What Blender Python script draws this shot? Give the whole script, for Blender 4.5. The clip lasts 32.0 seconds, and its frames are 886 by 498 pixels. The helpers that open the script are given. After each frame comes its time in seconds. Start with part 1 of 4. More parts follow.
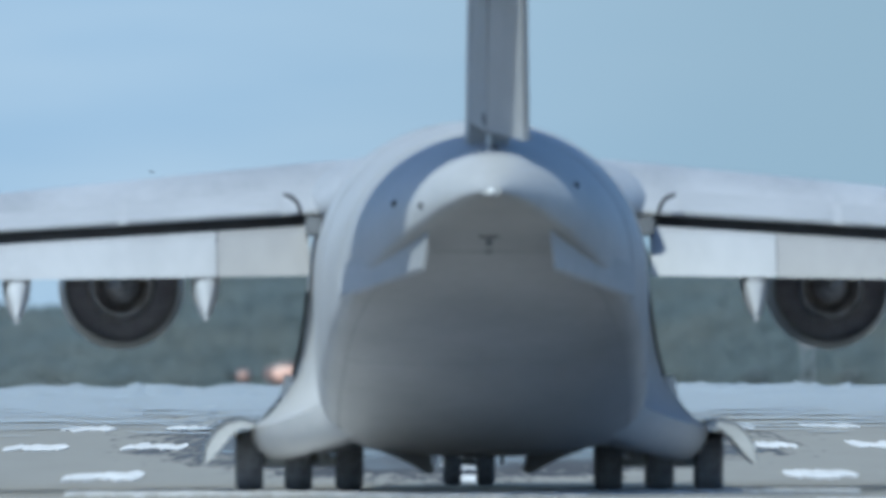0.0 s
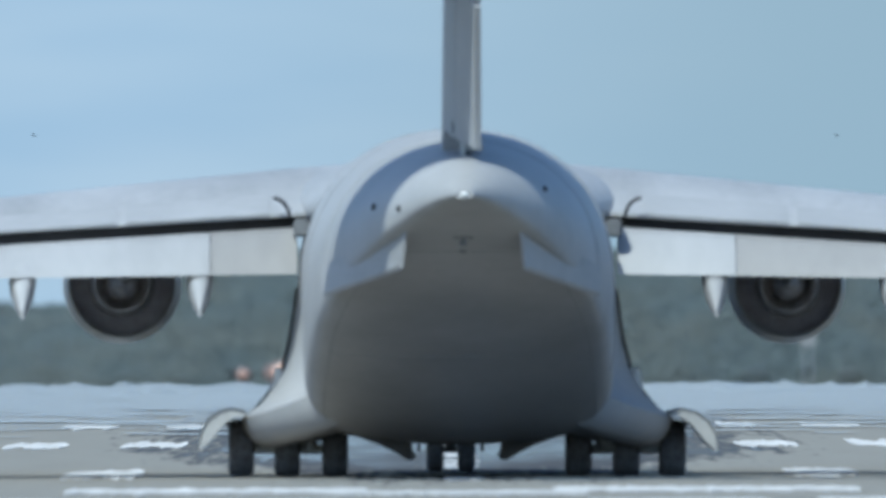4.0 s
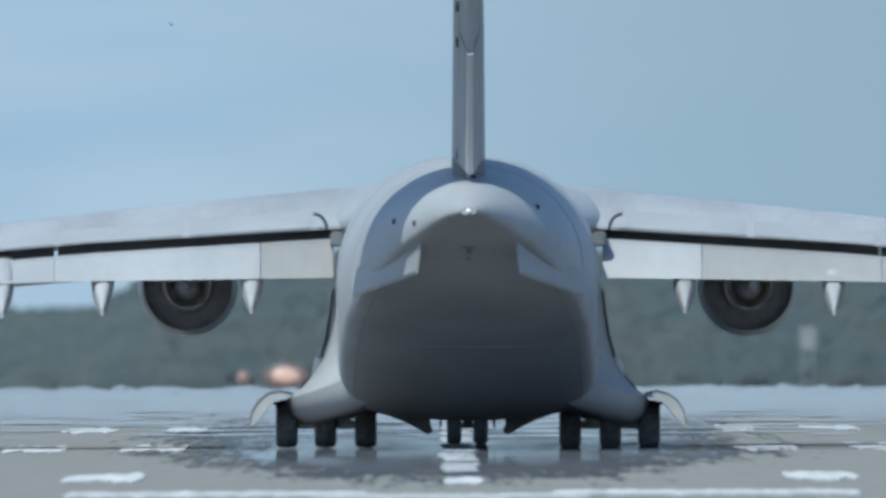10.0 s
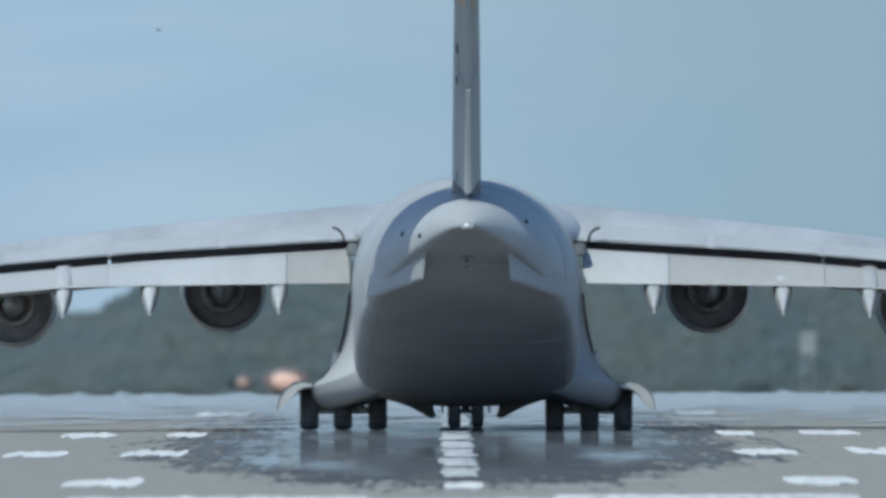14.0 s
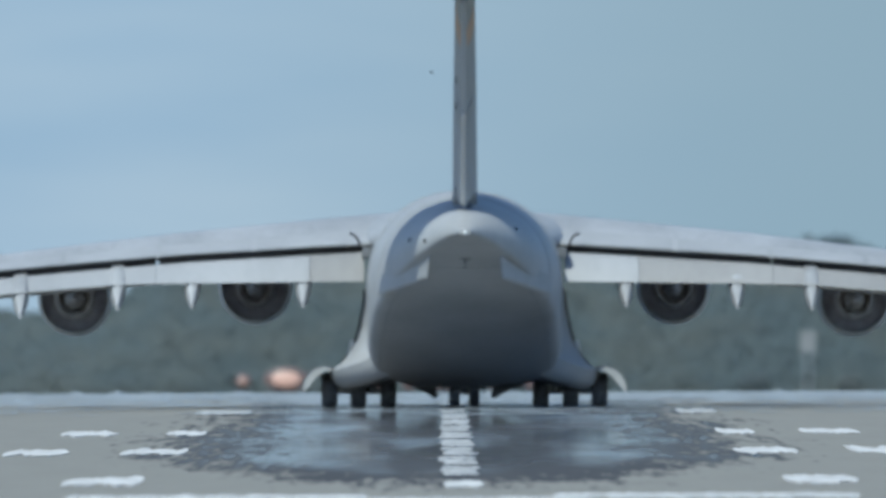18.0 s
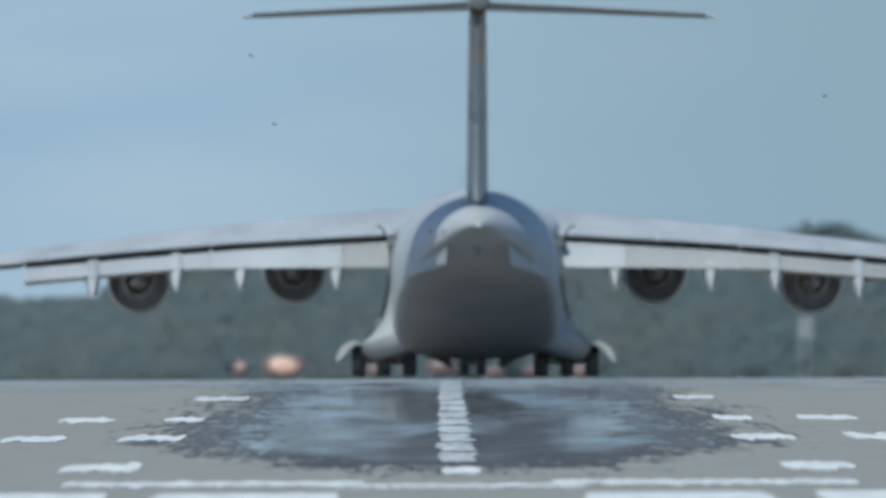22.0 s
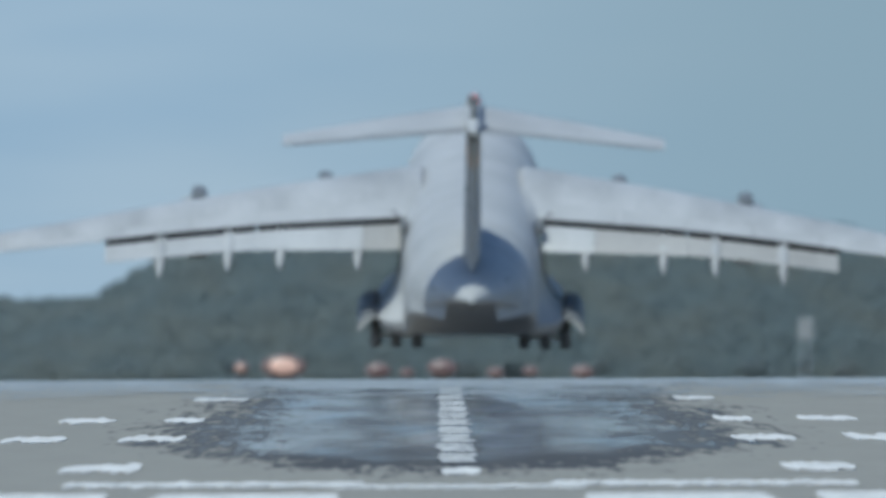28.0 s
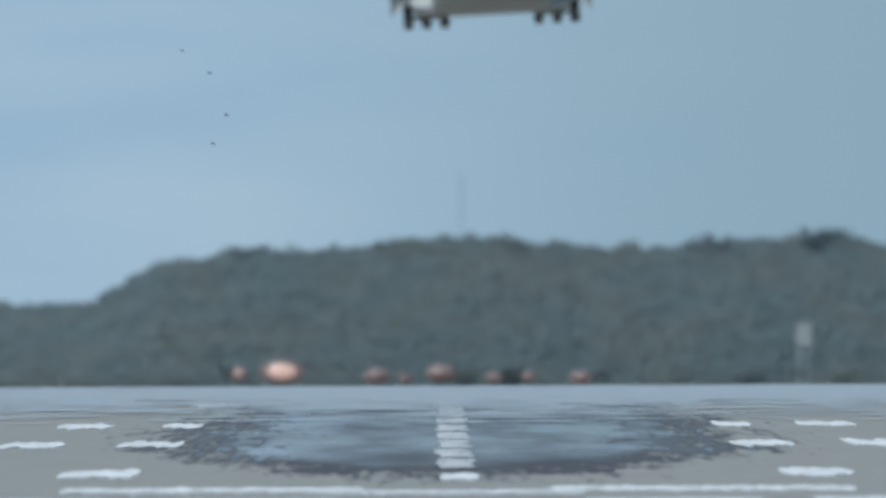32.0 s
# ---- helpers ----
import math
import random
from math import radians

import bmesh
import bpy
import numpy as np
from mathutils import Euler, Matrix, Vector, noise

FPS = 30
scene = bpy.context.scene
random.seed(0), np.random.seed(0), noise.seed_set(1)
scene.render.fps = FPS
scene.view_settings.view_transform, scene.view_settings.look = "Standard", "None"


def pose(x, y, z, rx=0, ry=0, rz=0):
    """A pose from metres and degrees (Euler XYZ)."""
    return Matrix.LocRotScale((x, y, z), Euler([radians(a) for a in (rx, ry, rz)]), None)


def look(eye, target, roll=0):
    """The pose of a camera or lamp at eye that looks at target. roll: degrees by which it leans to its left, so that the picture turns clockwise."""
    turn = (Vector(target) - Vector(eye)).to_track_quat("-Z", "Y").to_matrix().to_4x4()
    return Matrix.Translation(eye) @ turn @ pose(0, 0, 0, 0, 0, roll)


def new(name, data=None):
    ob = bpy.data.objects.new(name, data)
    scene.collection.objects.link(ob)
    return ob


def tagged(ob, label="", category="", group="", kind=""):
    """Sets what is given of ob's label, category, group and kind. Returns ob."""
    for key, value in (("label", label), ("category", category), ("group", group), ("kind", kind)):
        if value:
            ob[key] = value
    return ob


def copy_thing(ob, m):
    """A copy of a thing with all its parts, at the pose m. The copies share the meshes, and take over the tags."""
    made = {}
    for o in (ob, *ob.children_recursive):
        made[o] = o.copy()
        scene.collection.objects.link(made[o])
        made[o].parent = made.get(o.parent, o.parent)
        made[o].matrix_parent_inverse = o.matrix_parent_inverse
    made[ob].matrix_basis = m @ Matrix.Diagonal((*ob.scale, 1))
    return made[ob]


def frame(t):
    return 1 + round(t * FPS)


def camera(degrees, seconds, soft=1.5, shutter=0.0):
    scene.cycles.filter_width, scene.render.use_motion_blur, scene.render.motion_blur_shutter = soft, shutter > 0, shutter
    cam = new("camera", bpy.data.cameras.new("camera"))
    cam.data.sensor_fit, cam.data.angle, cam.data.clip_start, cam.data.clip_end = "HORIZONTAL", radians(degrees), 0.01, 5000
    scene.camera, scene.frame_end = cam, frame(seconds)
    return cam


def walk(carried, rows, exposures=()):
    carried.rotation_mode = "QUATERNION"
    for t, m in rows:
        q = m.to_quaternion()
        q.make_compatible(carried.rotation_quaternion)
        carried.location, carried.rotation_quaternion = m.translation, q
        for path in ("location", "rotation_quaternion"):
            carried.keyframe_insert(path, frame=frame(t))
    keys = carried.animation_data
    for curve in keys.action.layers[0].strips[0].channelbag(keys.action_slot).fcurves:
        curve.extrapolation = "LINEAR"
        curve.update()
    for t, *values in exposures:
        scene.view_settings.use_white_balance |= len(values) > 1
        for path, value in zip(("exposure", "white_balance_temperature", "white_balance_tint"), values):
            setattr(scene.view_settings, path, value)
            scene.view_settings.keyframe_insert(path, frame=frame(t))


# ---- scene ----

# A long lens looks down a runway at a four-engined transport that rolls away and lifts off.
# x runs across the runway, y along it away from the camera, z up; runway surface at z = 0.
FOCUS = 66667.0          # focal length in picture units (1568 wide)
EYE_X, EYE_Z = -0.47, 4.49
cam = camera(math.degrees(2 * math.atan(784 / FOCUS)), 32.0, soft=3.2)
# a telescope-like lens with a shallow range of sharpness
cam.data.dof.use_dof, cam.data.dof.focus_distance = True, 1060.0
cam.data.dof.aperture_fstop = 3.2

# seconds, sideways and upward drift of the picture on the tripod
DRIFT = [(0, 4, 14), (.5, 4, 22), (1, 4, 11), (1.5, 4, 10), (2, 4, 3), (2.5, 4, 10), (3, 4, 7), (3.5, 4, 11),
         (5.5, 4, 11), (6, 4, 14), (6.5, 4, 23), (7, 4, 14), (7.5, 4, 22), (8, 4, 23), (8.5, 4, 14), (9, 4, 25)]
DRIFT += [(9.5, 4, 13), (10, 4, 17), (10.5, 4, 26), (11, 4, 39), (11.5, 4, 34), (12, 4, 35), (12.5, 4, 46), (13, 4, 31),
          (13.5, 4, 30), (14, 4, 26), (14.5, 4, 31), (16.5, 4, 16), (17, 4, 18), (17.5, 4, 14), (18, 4, 23), (18.5, 4, 22)]
DRIFT += [(19, 4, 10), (19.5, 3, 5), (20, 2, 22), (20.5, 1, 19), (21, 0, 2), (21.5, 0, 8), (22, 0, -1), (22.5, 0, 11),
          (23, 0, 7), (23.5, 0, 3), (24, 0, -4), (24.5, 0, -4), (25, 0, -4), (25.5, 0, -7), (27.5, 0, -1), (28, 0, 0)]
DRIFT += [(28.5, -2, 5), (29, -4, 4), (29.5, -4, -6), (30, -4, -3), (30.5, -4, 0), (31, -3, 2), (31.5, -3, 8), (32, -3, 10)]


def aim(dx, dy):
    """The camera's pose when the far end of the runway shows at 775 + dx, 477 + dy."""
    turn = math.degrees(math.atan((775 + dx - 784) / FOCUS))
    tip = math.degrees(math.atan((477 + dy - 441) / FOCUS))
    return pose(EYE_X, 0, EYE_Z, 90 + tip, 0, turn)


walk(cam, [(t, aim(dx, dy)) for t, dx, dy in DRIFT],
     [(0, 0.12, 5020, 0), (3, 0.13, 5100, 0), (6, 0.12, 5130, 0), (9, 0.06, 5150, 0), (13, -0.01, 5190, 0),
      (19, -0.07, 5220, 0), (25, -0.13, 5240, 0), (28, -0.17, 5210, 0), (30, -0.14, 5200, 0), (32, -0.12, 5190, 0)])

# ---- light ----
SUN_UP, SUN_SIDE = 52.0, 30.0   # degrees above the horizon; degrees to the left of straight behind the camera
world = bpy.data.worlds.new("sky")
scene.world = world
world.use_nodes = True
wn = world.node_tree
sky = wn.nodes.new("ShaderNodeTexSky")
sky.sky_type, sky.sun_disc = "NISHITA", False
sky.sun_elevation, sky.sun_rotation = radians(SUN_UP), radians(180 + SUN_SIDE)
sky.air_density, sky.dust_density, sky.ozone_density = 0.8, 1.2, 1.6
wn.nodes["Background"].inputs["Strength"].default_value = 0.135
wn.links.new(sky.outputs[0], wn.nodes["Background"].inputs["Color"])
sun = new("sun", bpy.data.lights.new("sun", "SUN"))
sun.data.energy, sun.data.angle, sun.data.color = 3.95, radians(0.6), (1.0, 0.885, 0.70)
s_dir = Vector((-math.sin(radians(SUN_SIDE)) * math.cos(radians(SUN_UP)), -math.cos(radians(SUN_SIDE)) * math.cos(radians(SUN_UP)), math.sin(radians(SUN_UP))))
sun.matrix_world = look(s_dir * 100, (0, 0, 0))


# ---- materials ----
def material(name, color, rough=0.6, metal=0.0, spec=0.5, vary=0.12, scale=2.0, bump=0.0, bump_scale=20.0, stretch=(1, 1, 1), alt=None, emit=0.0):
    """Principled paint with two scales of colour variation and a fine relief."""
    m = bpy.data.materials.new(name)
    m.use_nodes = True
    nt = m.node_tree
    n, l = nt.nodes, nt.links
    b = n["Principled BSDF"]
    b.inputs["Roughness"].default_value, b.inputs["Metallic"].default_value = rough, metal
    b.inputs["Specular IOR Level"].default_value = spec
    co = n.new("ShaderNodeTexCoord")
    mp = n.new("ShaderNodeMapping")
    mp.inputs["Scale"].default_value = stretch
    l.new(co.outputs["Object"], mp.inputs["Vector"])
    big, fine = n.new("ShaderNodeTexNoise"), n.new("ShaderNodeTexNoise")
    big.inputs["Scale"].default_value, big.inputs["Detail"].default_value = scale, 5
    fine.inputs["Scale"].default_value, fine.inputs["Detail"].default_value = scale * 9, 4
    l.new(mp.outputs[0], big.inputs["Vector"])
    l.new(mp.outputs[0], fine.inputs["Vector"])
    add = n.new("ShaderNodeMath")
    add.operation = "MULTIPLY_ADD"
    l.new(fine.outputs["Fac"], add.inputs[0])
    add.inputs[1].default_value = 0.35
    l.new(big.outputs["Fac"], add.inputs[2])
    ramp = n.new("ShaderNodeValToRGB")
    c = Vector(color)
    lo = alt if alt else tuple(c * (1 - vary * 2))
    hi = tuple(c * (1 + vary))
    ramp.color_ramp.elements[0].position, ramp.color_ramp.elements[0].color = 0.45, (*lo, 1)
    ramp.color_ramp.elements[1].position, ramp.color_ramp.elements[1].color = 0.85, (*hi, 1)
    l.new(add.outputs[0], ramp.inputs[0])
    l.new(ramp.outputs[0], b.inputs["Base Color"])
    if bump:
        bn, bp = n.new("ShaderNodeTexNoise"), n.new("ShaderNodeBump")
        bn.inputs["Scale"].default_value, bn.inputs["Detail"].default_value = bump_scale, 4
        l.new(co.outputs["Object"], bn.inputs["Vector"])
        bp.inputs["Strength"].default_value, bp.inputs["Distance"].default_value = bump, 0.02
        l.new(bn.outputs["Fac"], bp.inputs["Height"])
        l.new(bp.outputs[0], b.inputs["Normal"])
    if emit:
        b.inputs["Emission Color"].default_value = (*color, 1)
        b.inputs["Emission Strength"].default_value = emit
    return m


M_GREY = material("grey_aircraft_paint", (0.39, 0.39, 0.39), 0.5, spec=0.35, vary=0.07, scale=0.35, bump=0.05, bump_scale=3)
M_WINGGREY = material("weathered_wing_paint", (0.38, 0.38, 0.38), 0.5, spec=0.35, vary=0.12, scale=0.45, stretch=(1, 0.25, 1))
M_FLAP = material("flap_paint", (0.385, 0.385, 0.385), 0.5, spec=0.35, vary=0.08, scale=0.3, stretch=(1, 0.3, 0.3))
M_FLAPTAN = material("darker_tan_flap_paint", (0.318, 0.309, 0.295), 0.5, spec=0.35, vary=0.08, scale=0.3, stretch=(1, 0.3, 0.3))
M_DARKGREY = material("dark_grey_panel", (0.16, 0.165, 0.17), 0.55, vary=0.1)
M_JOINT = material("skin_joint_sealant", (0.33, 0.33, 0.33), 0.6, vary=0.1)
# darker grey: shade put on the elevators, and the far board dimmed
M_DIMGREY = material("dimmed_grey", (0.24, 0.245, 0.25), 0.55, vary=0.1, scale=0.6)
# near-black for lamps and seals, and for shade painted into gaps
M_SEAM_SHADE = material("dark_seam_and_shade", (0.05, 0.05, 0.055), 0.7, vary=0.1)
M_NACELLE = material("nacelle_paint", (0.42, 0.42, 0.41), 0.45, spec=0.4, vary=0.08, scale=0.8)
M_NOZZLE = material("burnt_nozzle_metal", (0.62, 0.60, 0.60), 0.6, metal=0.1, vary=0.2, scale=3)
# duct grey paled to hold the haze over the dark engine openings
M_DUCT = material("hazed_duct_grey", (0.36, 0.35, 0.39), 0.8, vary=0.2)
M_TYRE = material("tyre_rubber", (0.16, 0.162, 0.17), 0.75, spec=0.3, vary=0.2, scale=8)
M_RIM = material("wheel_rim_metal", (0.45, 0.45, 0.44), 0.4, metal=0.5, vary=0.1, scale=8)
M_STRUT = material("white_gear_strut", (0.62, 0.62, 0.60), 0.45, vary=0.08, scale=4)
M_ORANGE = material("orange_tail_band", (0.55, 0.36, 0.23), 0.5, vary=0.1)
M_GLASS = material("cockpit_glass", (0.03, 0.035, 0.04), 0.08, vary=0.05)
M_BEACON = material("red_beacon_glow", (1.0, 0.13, 0.12), 0.3, emit=2.6)
M_PAINT = material("white_runway_paint", (0.64, 0.625, 0.595), 0.85, spec=0.05, vary=0.05, scale=1.6, stretch=(1, 0.05, 1), alt=(0.48, 0.47, 0.45))
M_WORN = material("worn_thin_runway_paint", (0.50, 0.495, 0.48), 0.85, spec=0.05, vary=0.08, scale=1.6, stretch=(1, 0.05, 1), alt=(0.33, 0.325, 0.315))
M_BARK = material("bark", (0.10, 0.085, 0.07), 0.9, vary=0.2, scale=3, stretch=(1, 1, 0.2))
# grass out of view; its tan sets the light bounced onto the aircraft
M_GRASS = material("tan_mown_airfield_grass", (0.20, 0.18, 0.10), 0.95, spec=0.1, vary=0.25, scale=0.05, stretch=(1, 0.2, 1), bump=0.3)
M_STEEL = material("galvanised_steel", (0.42, 0.43, 0.44), 0.5, metal=0.6, vary=0.1)
M_BOARD = material("white_board_paint", (0.78, 0.78, 0.76), 0.6, vary=0.06)
M_PAPI = material("faded_lamp_housing", (0.19, 0.15, 0.14), 0.5, vary=0.1)
M_BIRD = material("dark_feathers", (0.03, 0.028, 0.028), 0.8, vary=0.2, scale=20)


def glow_material(name, base, color, strength):
    """A lamp's lens that gives off light."""
    m = material(name, base, 0.4)
    b = m.node_tree.nodes["Principled BSDF"]
    b.inputs["Emission Color"].default_value, b.inputs["Emission Strength"].default_value = (*color, 1), strength
    return m


M_GLOW = glow_material("warm_lamp_glow", (0.3, 0.2, 0.15), (1.0, 0.58, 0.43), 0.45)
M_DIMGLOW = glow_material("weak_warm_lamp_glow", (0.25, 0.18, 0.15), (1.0, 0.58, 0.42), 0.2)
M_REDGLOW = glow_material("red_lamp_glow", (0.14, 0.11, 0.10), (1.0, 0.42, 0.34), 0.055)


def leaf_material(name, color, alt):
    """Leaves: each clump has its own tone."""
    m = bpy.data.materials.new(name)
    m.use_nodes = True
    n, l = m.node_tree.nodes, m.node_tree.links
    b = n["Principled BSDF"]
    b.inputs["Roughness"].default_value, b.inputs["Specular IOR Level"].default_value, b.inputs["Sheen Weight"].default_value = 0.75, 0.15, 0.5
    geo, info, ramp = n.new("ShaderNodeNewGeometry"), n.new("ShaderNodeObjectInfo"), n.new("ShaderNodeValToRGB")
    mix = n.new("ShaderNodeMath")
    mix.operation = "MULTIPLY_ADD"
    l.new(geo.outputs["Random Per Island"], mix.inputs[0])
    mix.inputs[1].default_value = 0.5
    half = n.new("ShaderNodeMath")
    half.operation = "MULTIPLY"
    half.inputs[1].default_value = 0.5
    l.new(info.outputs["Random"], half.inputs[0])
    l.new(half.outputs[0], mix.inputs[2])
    ramp.color_ramp.elements[0].color, ramp.color_ramp.elements[1].color = (*alt, 1), (*color, 1)
    l.new(mix.outputs[0], ramp.inputs[0])
    # stands of olive and of slate-green trees
    stand, share, tint = n.new("ShaderNodeTexNoise"), n.new("ShaderNodeMapRange"), n.new("ShaderNodeMix")
    stand.inputs["Scale"].default_value, stand.inputs["Detail"].default_value = 0.15, 2
    share.inputs["From Min"].default_value, share.inputs["From Max"].default_value = 0.35, 0.65
    tint.data_type, tint.blend_type = "RGBA", "MULTIPLY"
    tint.inputs["Factor"].default_value = 1.0
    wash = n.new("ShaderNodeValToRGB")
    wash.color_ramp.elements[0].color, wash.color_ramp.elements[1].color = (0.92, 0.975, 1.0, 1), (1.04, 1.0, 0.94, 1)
    l.new(geo.outputs["Position"], stand.inputs["Vector"])
    l.new(stand.outputs["Fac"], share.inputs["Value"])
    l.new(share.outputs[0], wash.inputs[0])
    l.new(ramp.outputs[0], tint.inputs[6])
    l.new(wash.outputs[0], tint.inputs[7])
    l.new(tint.outputs[2], b.inputs["Base Color"])
    tr, add = n.new("ShaderNodeBsdfTranslucent"), n.new("ShaderNodeMixShader")
    l.new(tint.outputs[2], tr.inputs["Color"])
    add.inputs[0].default_value = 0.4
    l.new(b.outputs[0], add.inputs[1])
    l.new(tr.outputs[0], add.inputs[2])
    l.new(add.outputs[0], n["Material Output"].inputs["Surface"])
    return m


# leaf green greyed and blued here to hold the haze of distance
M_LEAF = leaf_material("hazed_wood_foliage", (0.152, 0.179, 0.179), (0.143, 0.169, 0.169))


def runway_material():
    """Worn asphalt with grain, long tyre streaks and the broad glossy rubber deposit of the touchdown zone."""
    m = bpy.data.materials.new("worn_runway_asphalt")
    m.use_nodes = True
    n, l = m.node_tree.nodes, m.node_tree.links
    b = n["Principled BSDF"]
    co = n.new("ShaderNodeTexCoord")
    sep = n.new("ShaderNodeSeparateXYZ")
    l.new(co.outputs["Object"], sep.inputs[0])

    def mth(op, a, c=None, d=None, clamp=False):
        q = n.new("ShaderNodeMath")
        q.operation, q.use_clamp = op, clamp
        for i, v in enumerate((a, c, d)):
            if v is None:
                continue
            if isinstance(v, (int, float)):
                q.inputs[i].default_value = v
            else:
                l.new(v, q.inputs[i])
        return q.outputs[0]

    def noi(scale, stretch, detail=5):
        mp, t = n.new("ShaderNodeMapping"), n.new("ShaderNodeTexNoise")
        mp.inputs["Scale"].default_value = stretch
        t.inputs["Scale"].default_value, t.inputs["Detail"].default_value = scale, detail
        l.new(co.outputs["Object"], mp.inputs[0])
        l.new(mp.outputs[0], t.inputs["Vector"])
        return t.outputs["Fac"]

    def step(v, lo, hi):
        q = n.new("ShaderNodeMapRange")
        q.interpolation_type = "SMOOTHSTEP"
        q.inputs["From Min"].default_value, q.inputs["From Max"].default_value = lo, hi
        l.new(v, q.inputs["Value"])
        return q.outputs[0]

    blot = noi(0.35, (1, 0.03, 1))
    speck = noi(1.3, (1, 0.02, 1), 6)
    # half width of the deposit grows from 2.5 m near the aiming line to 8 m along the zone
    wide = mth("MULTIPLY_ADD", step(sep.outputs[1], 800, 985), 5.6, 2.4)
    edge = mth("SUBTRACT", wide, mth("ABSOLUTE", sep.outputs[0]))
    edge = mth("ADD", edge, mth("MULTIPLY_ADD", blot, 4.4, -2.2))
    edge = mth("ADD", edge, mth("MULTIPLY_ADD", speck, 6.0, -3.0))
    dots = noi(3.2, (1, 0.014, 1), 3)
    edge = mth("ADD", edge, mth("MULTIPLY_ADD", dots, 6.0, -3.0))
    side = step(edge, -1.2, 1.6)
    start = step(mth("ADD", sep.outputs[1], mth("ADD", mth("MULTIPLY_ADD", speck, 90, -45), mth("MULTIPLY_ADD", dots, 160, -80))), 812, 868)
    rubber = mth("MULTIPLY", mth("MULTIPLY", side, start), mth("SUBTRACT", 1.0, step(sep.outputs[1], 1490, 1545)))
    ramp = n.new("ShaderNodeValToRGB")
    ramp.color_ramp.elements[0].position, ramp.color_ramp.elements[0].color = 0.3, (0.150, 0.140, 0.121, 1)
    ramp.color_ramp.elements[1].position, ramp.color_ramp.elements[1].color = 0.75, (0.198, 0.186, 0.162, 1)
    l.new(mth("MULTIPLY_ADD", noi(0.8, (1, 0.04, 1)), 0.6, mth("MULTIPLY", noi(9, (1, 0.1, 1)), 0.4)), ramp.inputs[0])
    # unseen pale stretch beyond the crest, added to bounce light onto the aircraft
    bounce_stretch = n.new("ShaderNodeMix")
    bounce_stretch.data_type = "RGBA"
    bounce_stretch.inputs[7].default_value = (0.25, 0.225, 0.185, 1)
    l.new(step(mth("ADD", sep.outputs[1], mth("MULTIPLY_ADD", blot, 16, -8)), 1545, 1552), bounce_stretch.inputs["Factor"])
    l.new(ramp.outputs[0], bounce_stretch.inputs[6])
    black = n.new("ShaderNodeRGB")
    black.outputs[0].default_value = (0.072, 0.072, 0.076, 1)
    mix = n.new("ShaderNodeMix")
    mix.data_type = "RGBA"
    l.new(mth("MULTIPLY", rubber, mth("MULTIPLY_ADD", noi(1.0, (1, 0.02, 1)), 1.3, 0.42, clamp=True)), mix.inputs["Factor"])
    l.new(bounce_stretch.outputs[2], mix.inputs[6])
    l.new(black.outputs[0], mix.inputs[7])
    core = mth("MULTIPLY", step(edge, 0.5, 3.8), step(mth("ADD", sep.outputs[1], mth("MULTIPLY_ADD", blot, 160, -80)), 880, 985))
    core = mth("MULTIPLY", core, mth("MULTIPLY_ADD", noi(0.3, (1, 0.035, 1), 3), 2.6, -0.6, clamp=True))
    # core colour lifted slightly to hold the sky mirrored in hot air
    pale = n.new("ShaderNodeMix")
    pale.data_type = "RGBA"
    pale.inputs[7].default_value = (0.10, 0.103, 0.108, 1)
    l.new(core, pale.inputs["Factor"])
    l.new(mix.outputs[2], pale.inputs[6])
    l.new(pale.outputs[2], b.inputs["Base Color"])
    b.inputs["Roughness"].default_value, b.inputs["Specular IOR Level"].default_value = 0.92, 0.05
    l.new(mth("MULTIPLY_ADD", rubber, -0.37, 0.38), b.inputs["Sheen Weight"])
    b.inputs["Sheen Roughness"].default_value, b.inputs["Sheen Tint"].default_value = 0.6, (1.0, 0.85, 0.64, 1)
    l.new(mth("MULTIPLY", core, 0.78), b.inputs["Coat Weight"])
    l.new(mth("MULTIPLY_ADD", step(noi(0.22, (1, 0.02, 1), 3), 0.45, 0.62), 0.08, 0.038), b.inputs["Coat Roughness"])
    return m


M_RUNWAY = runway_material()


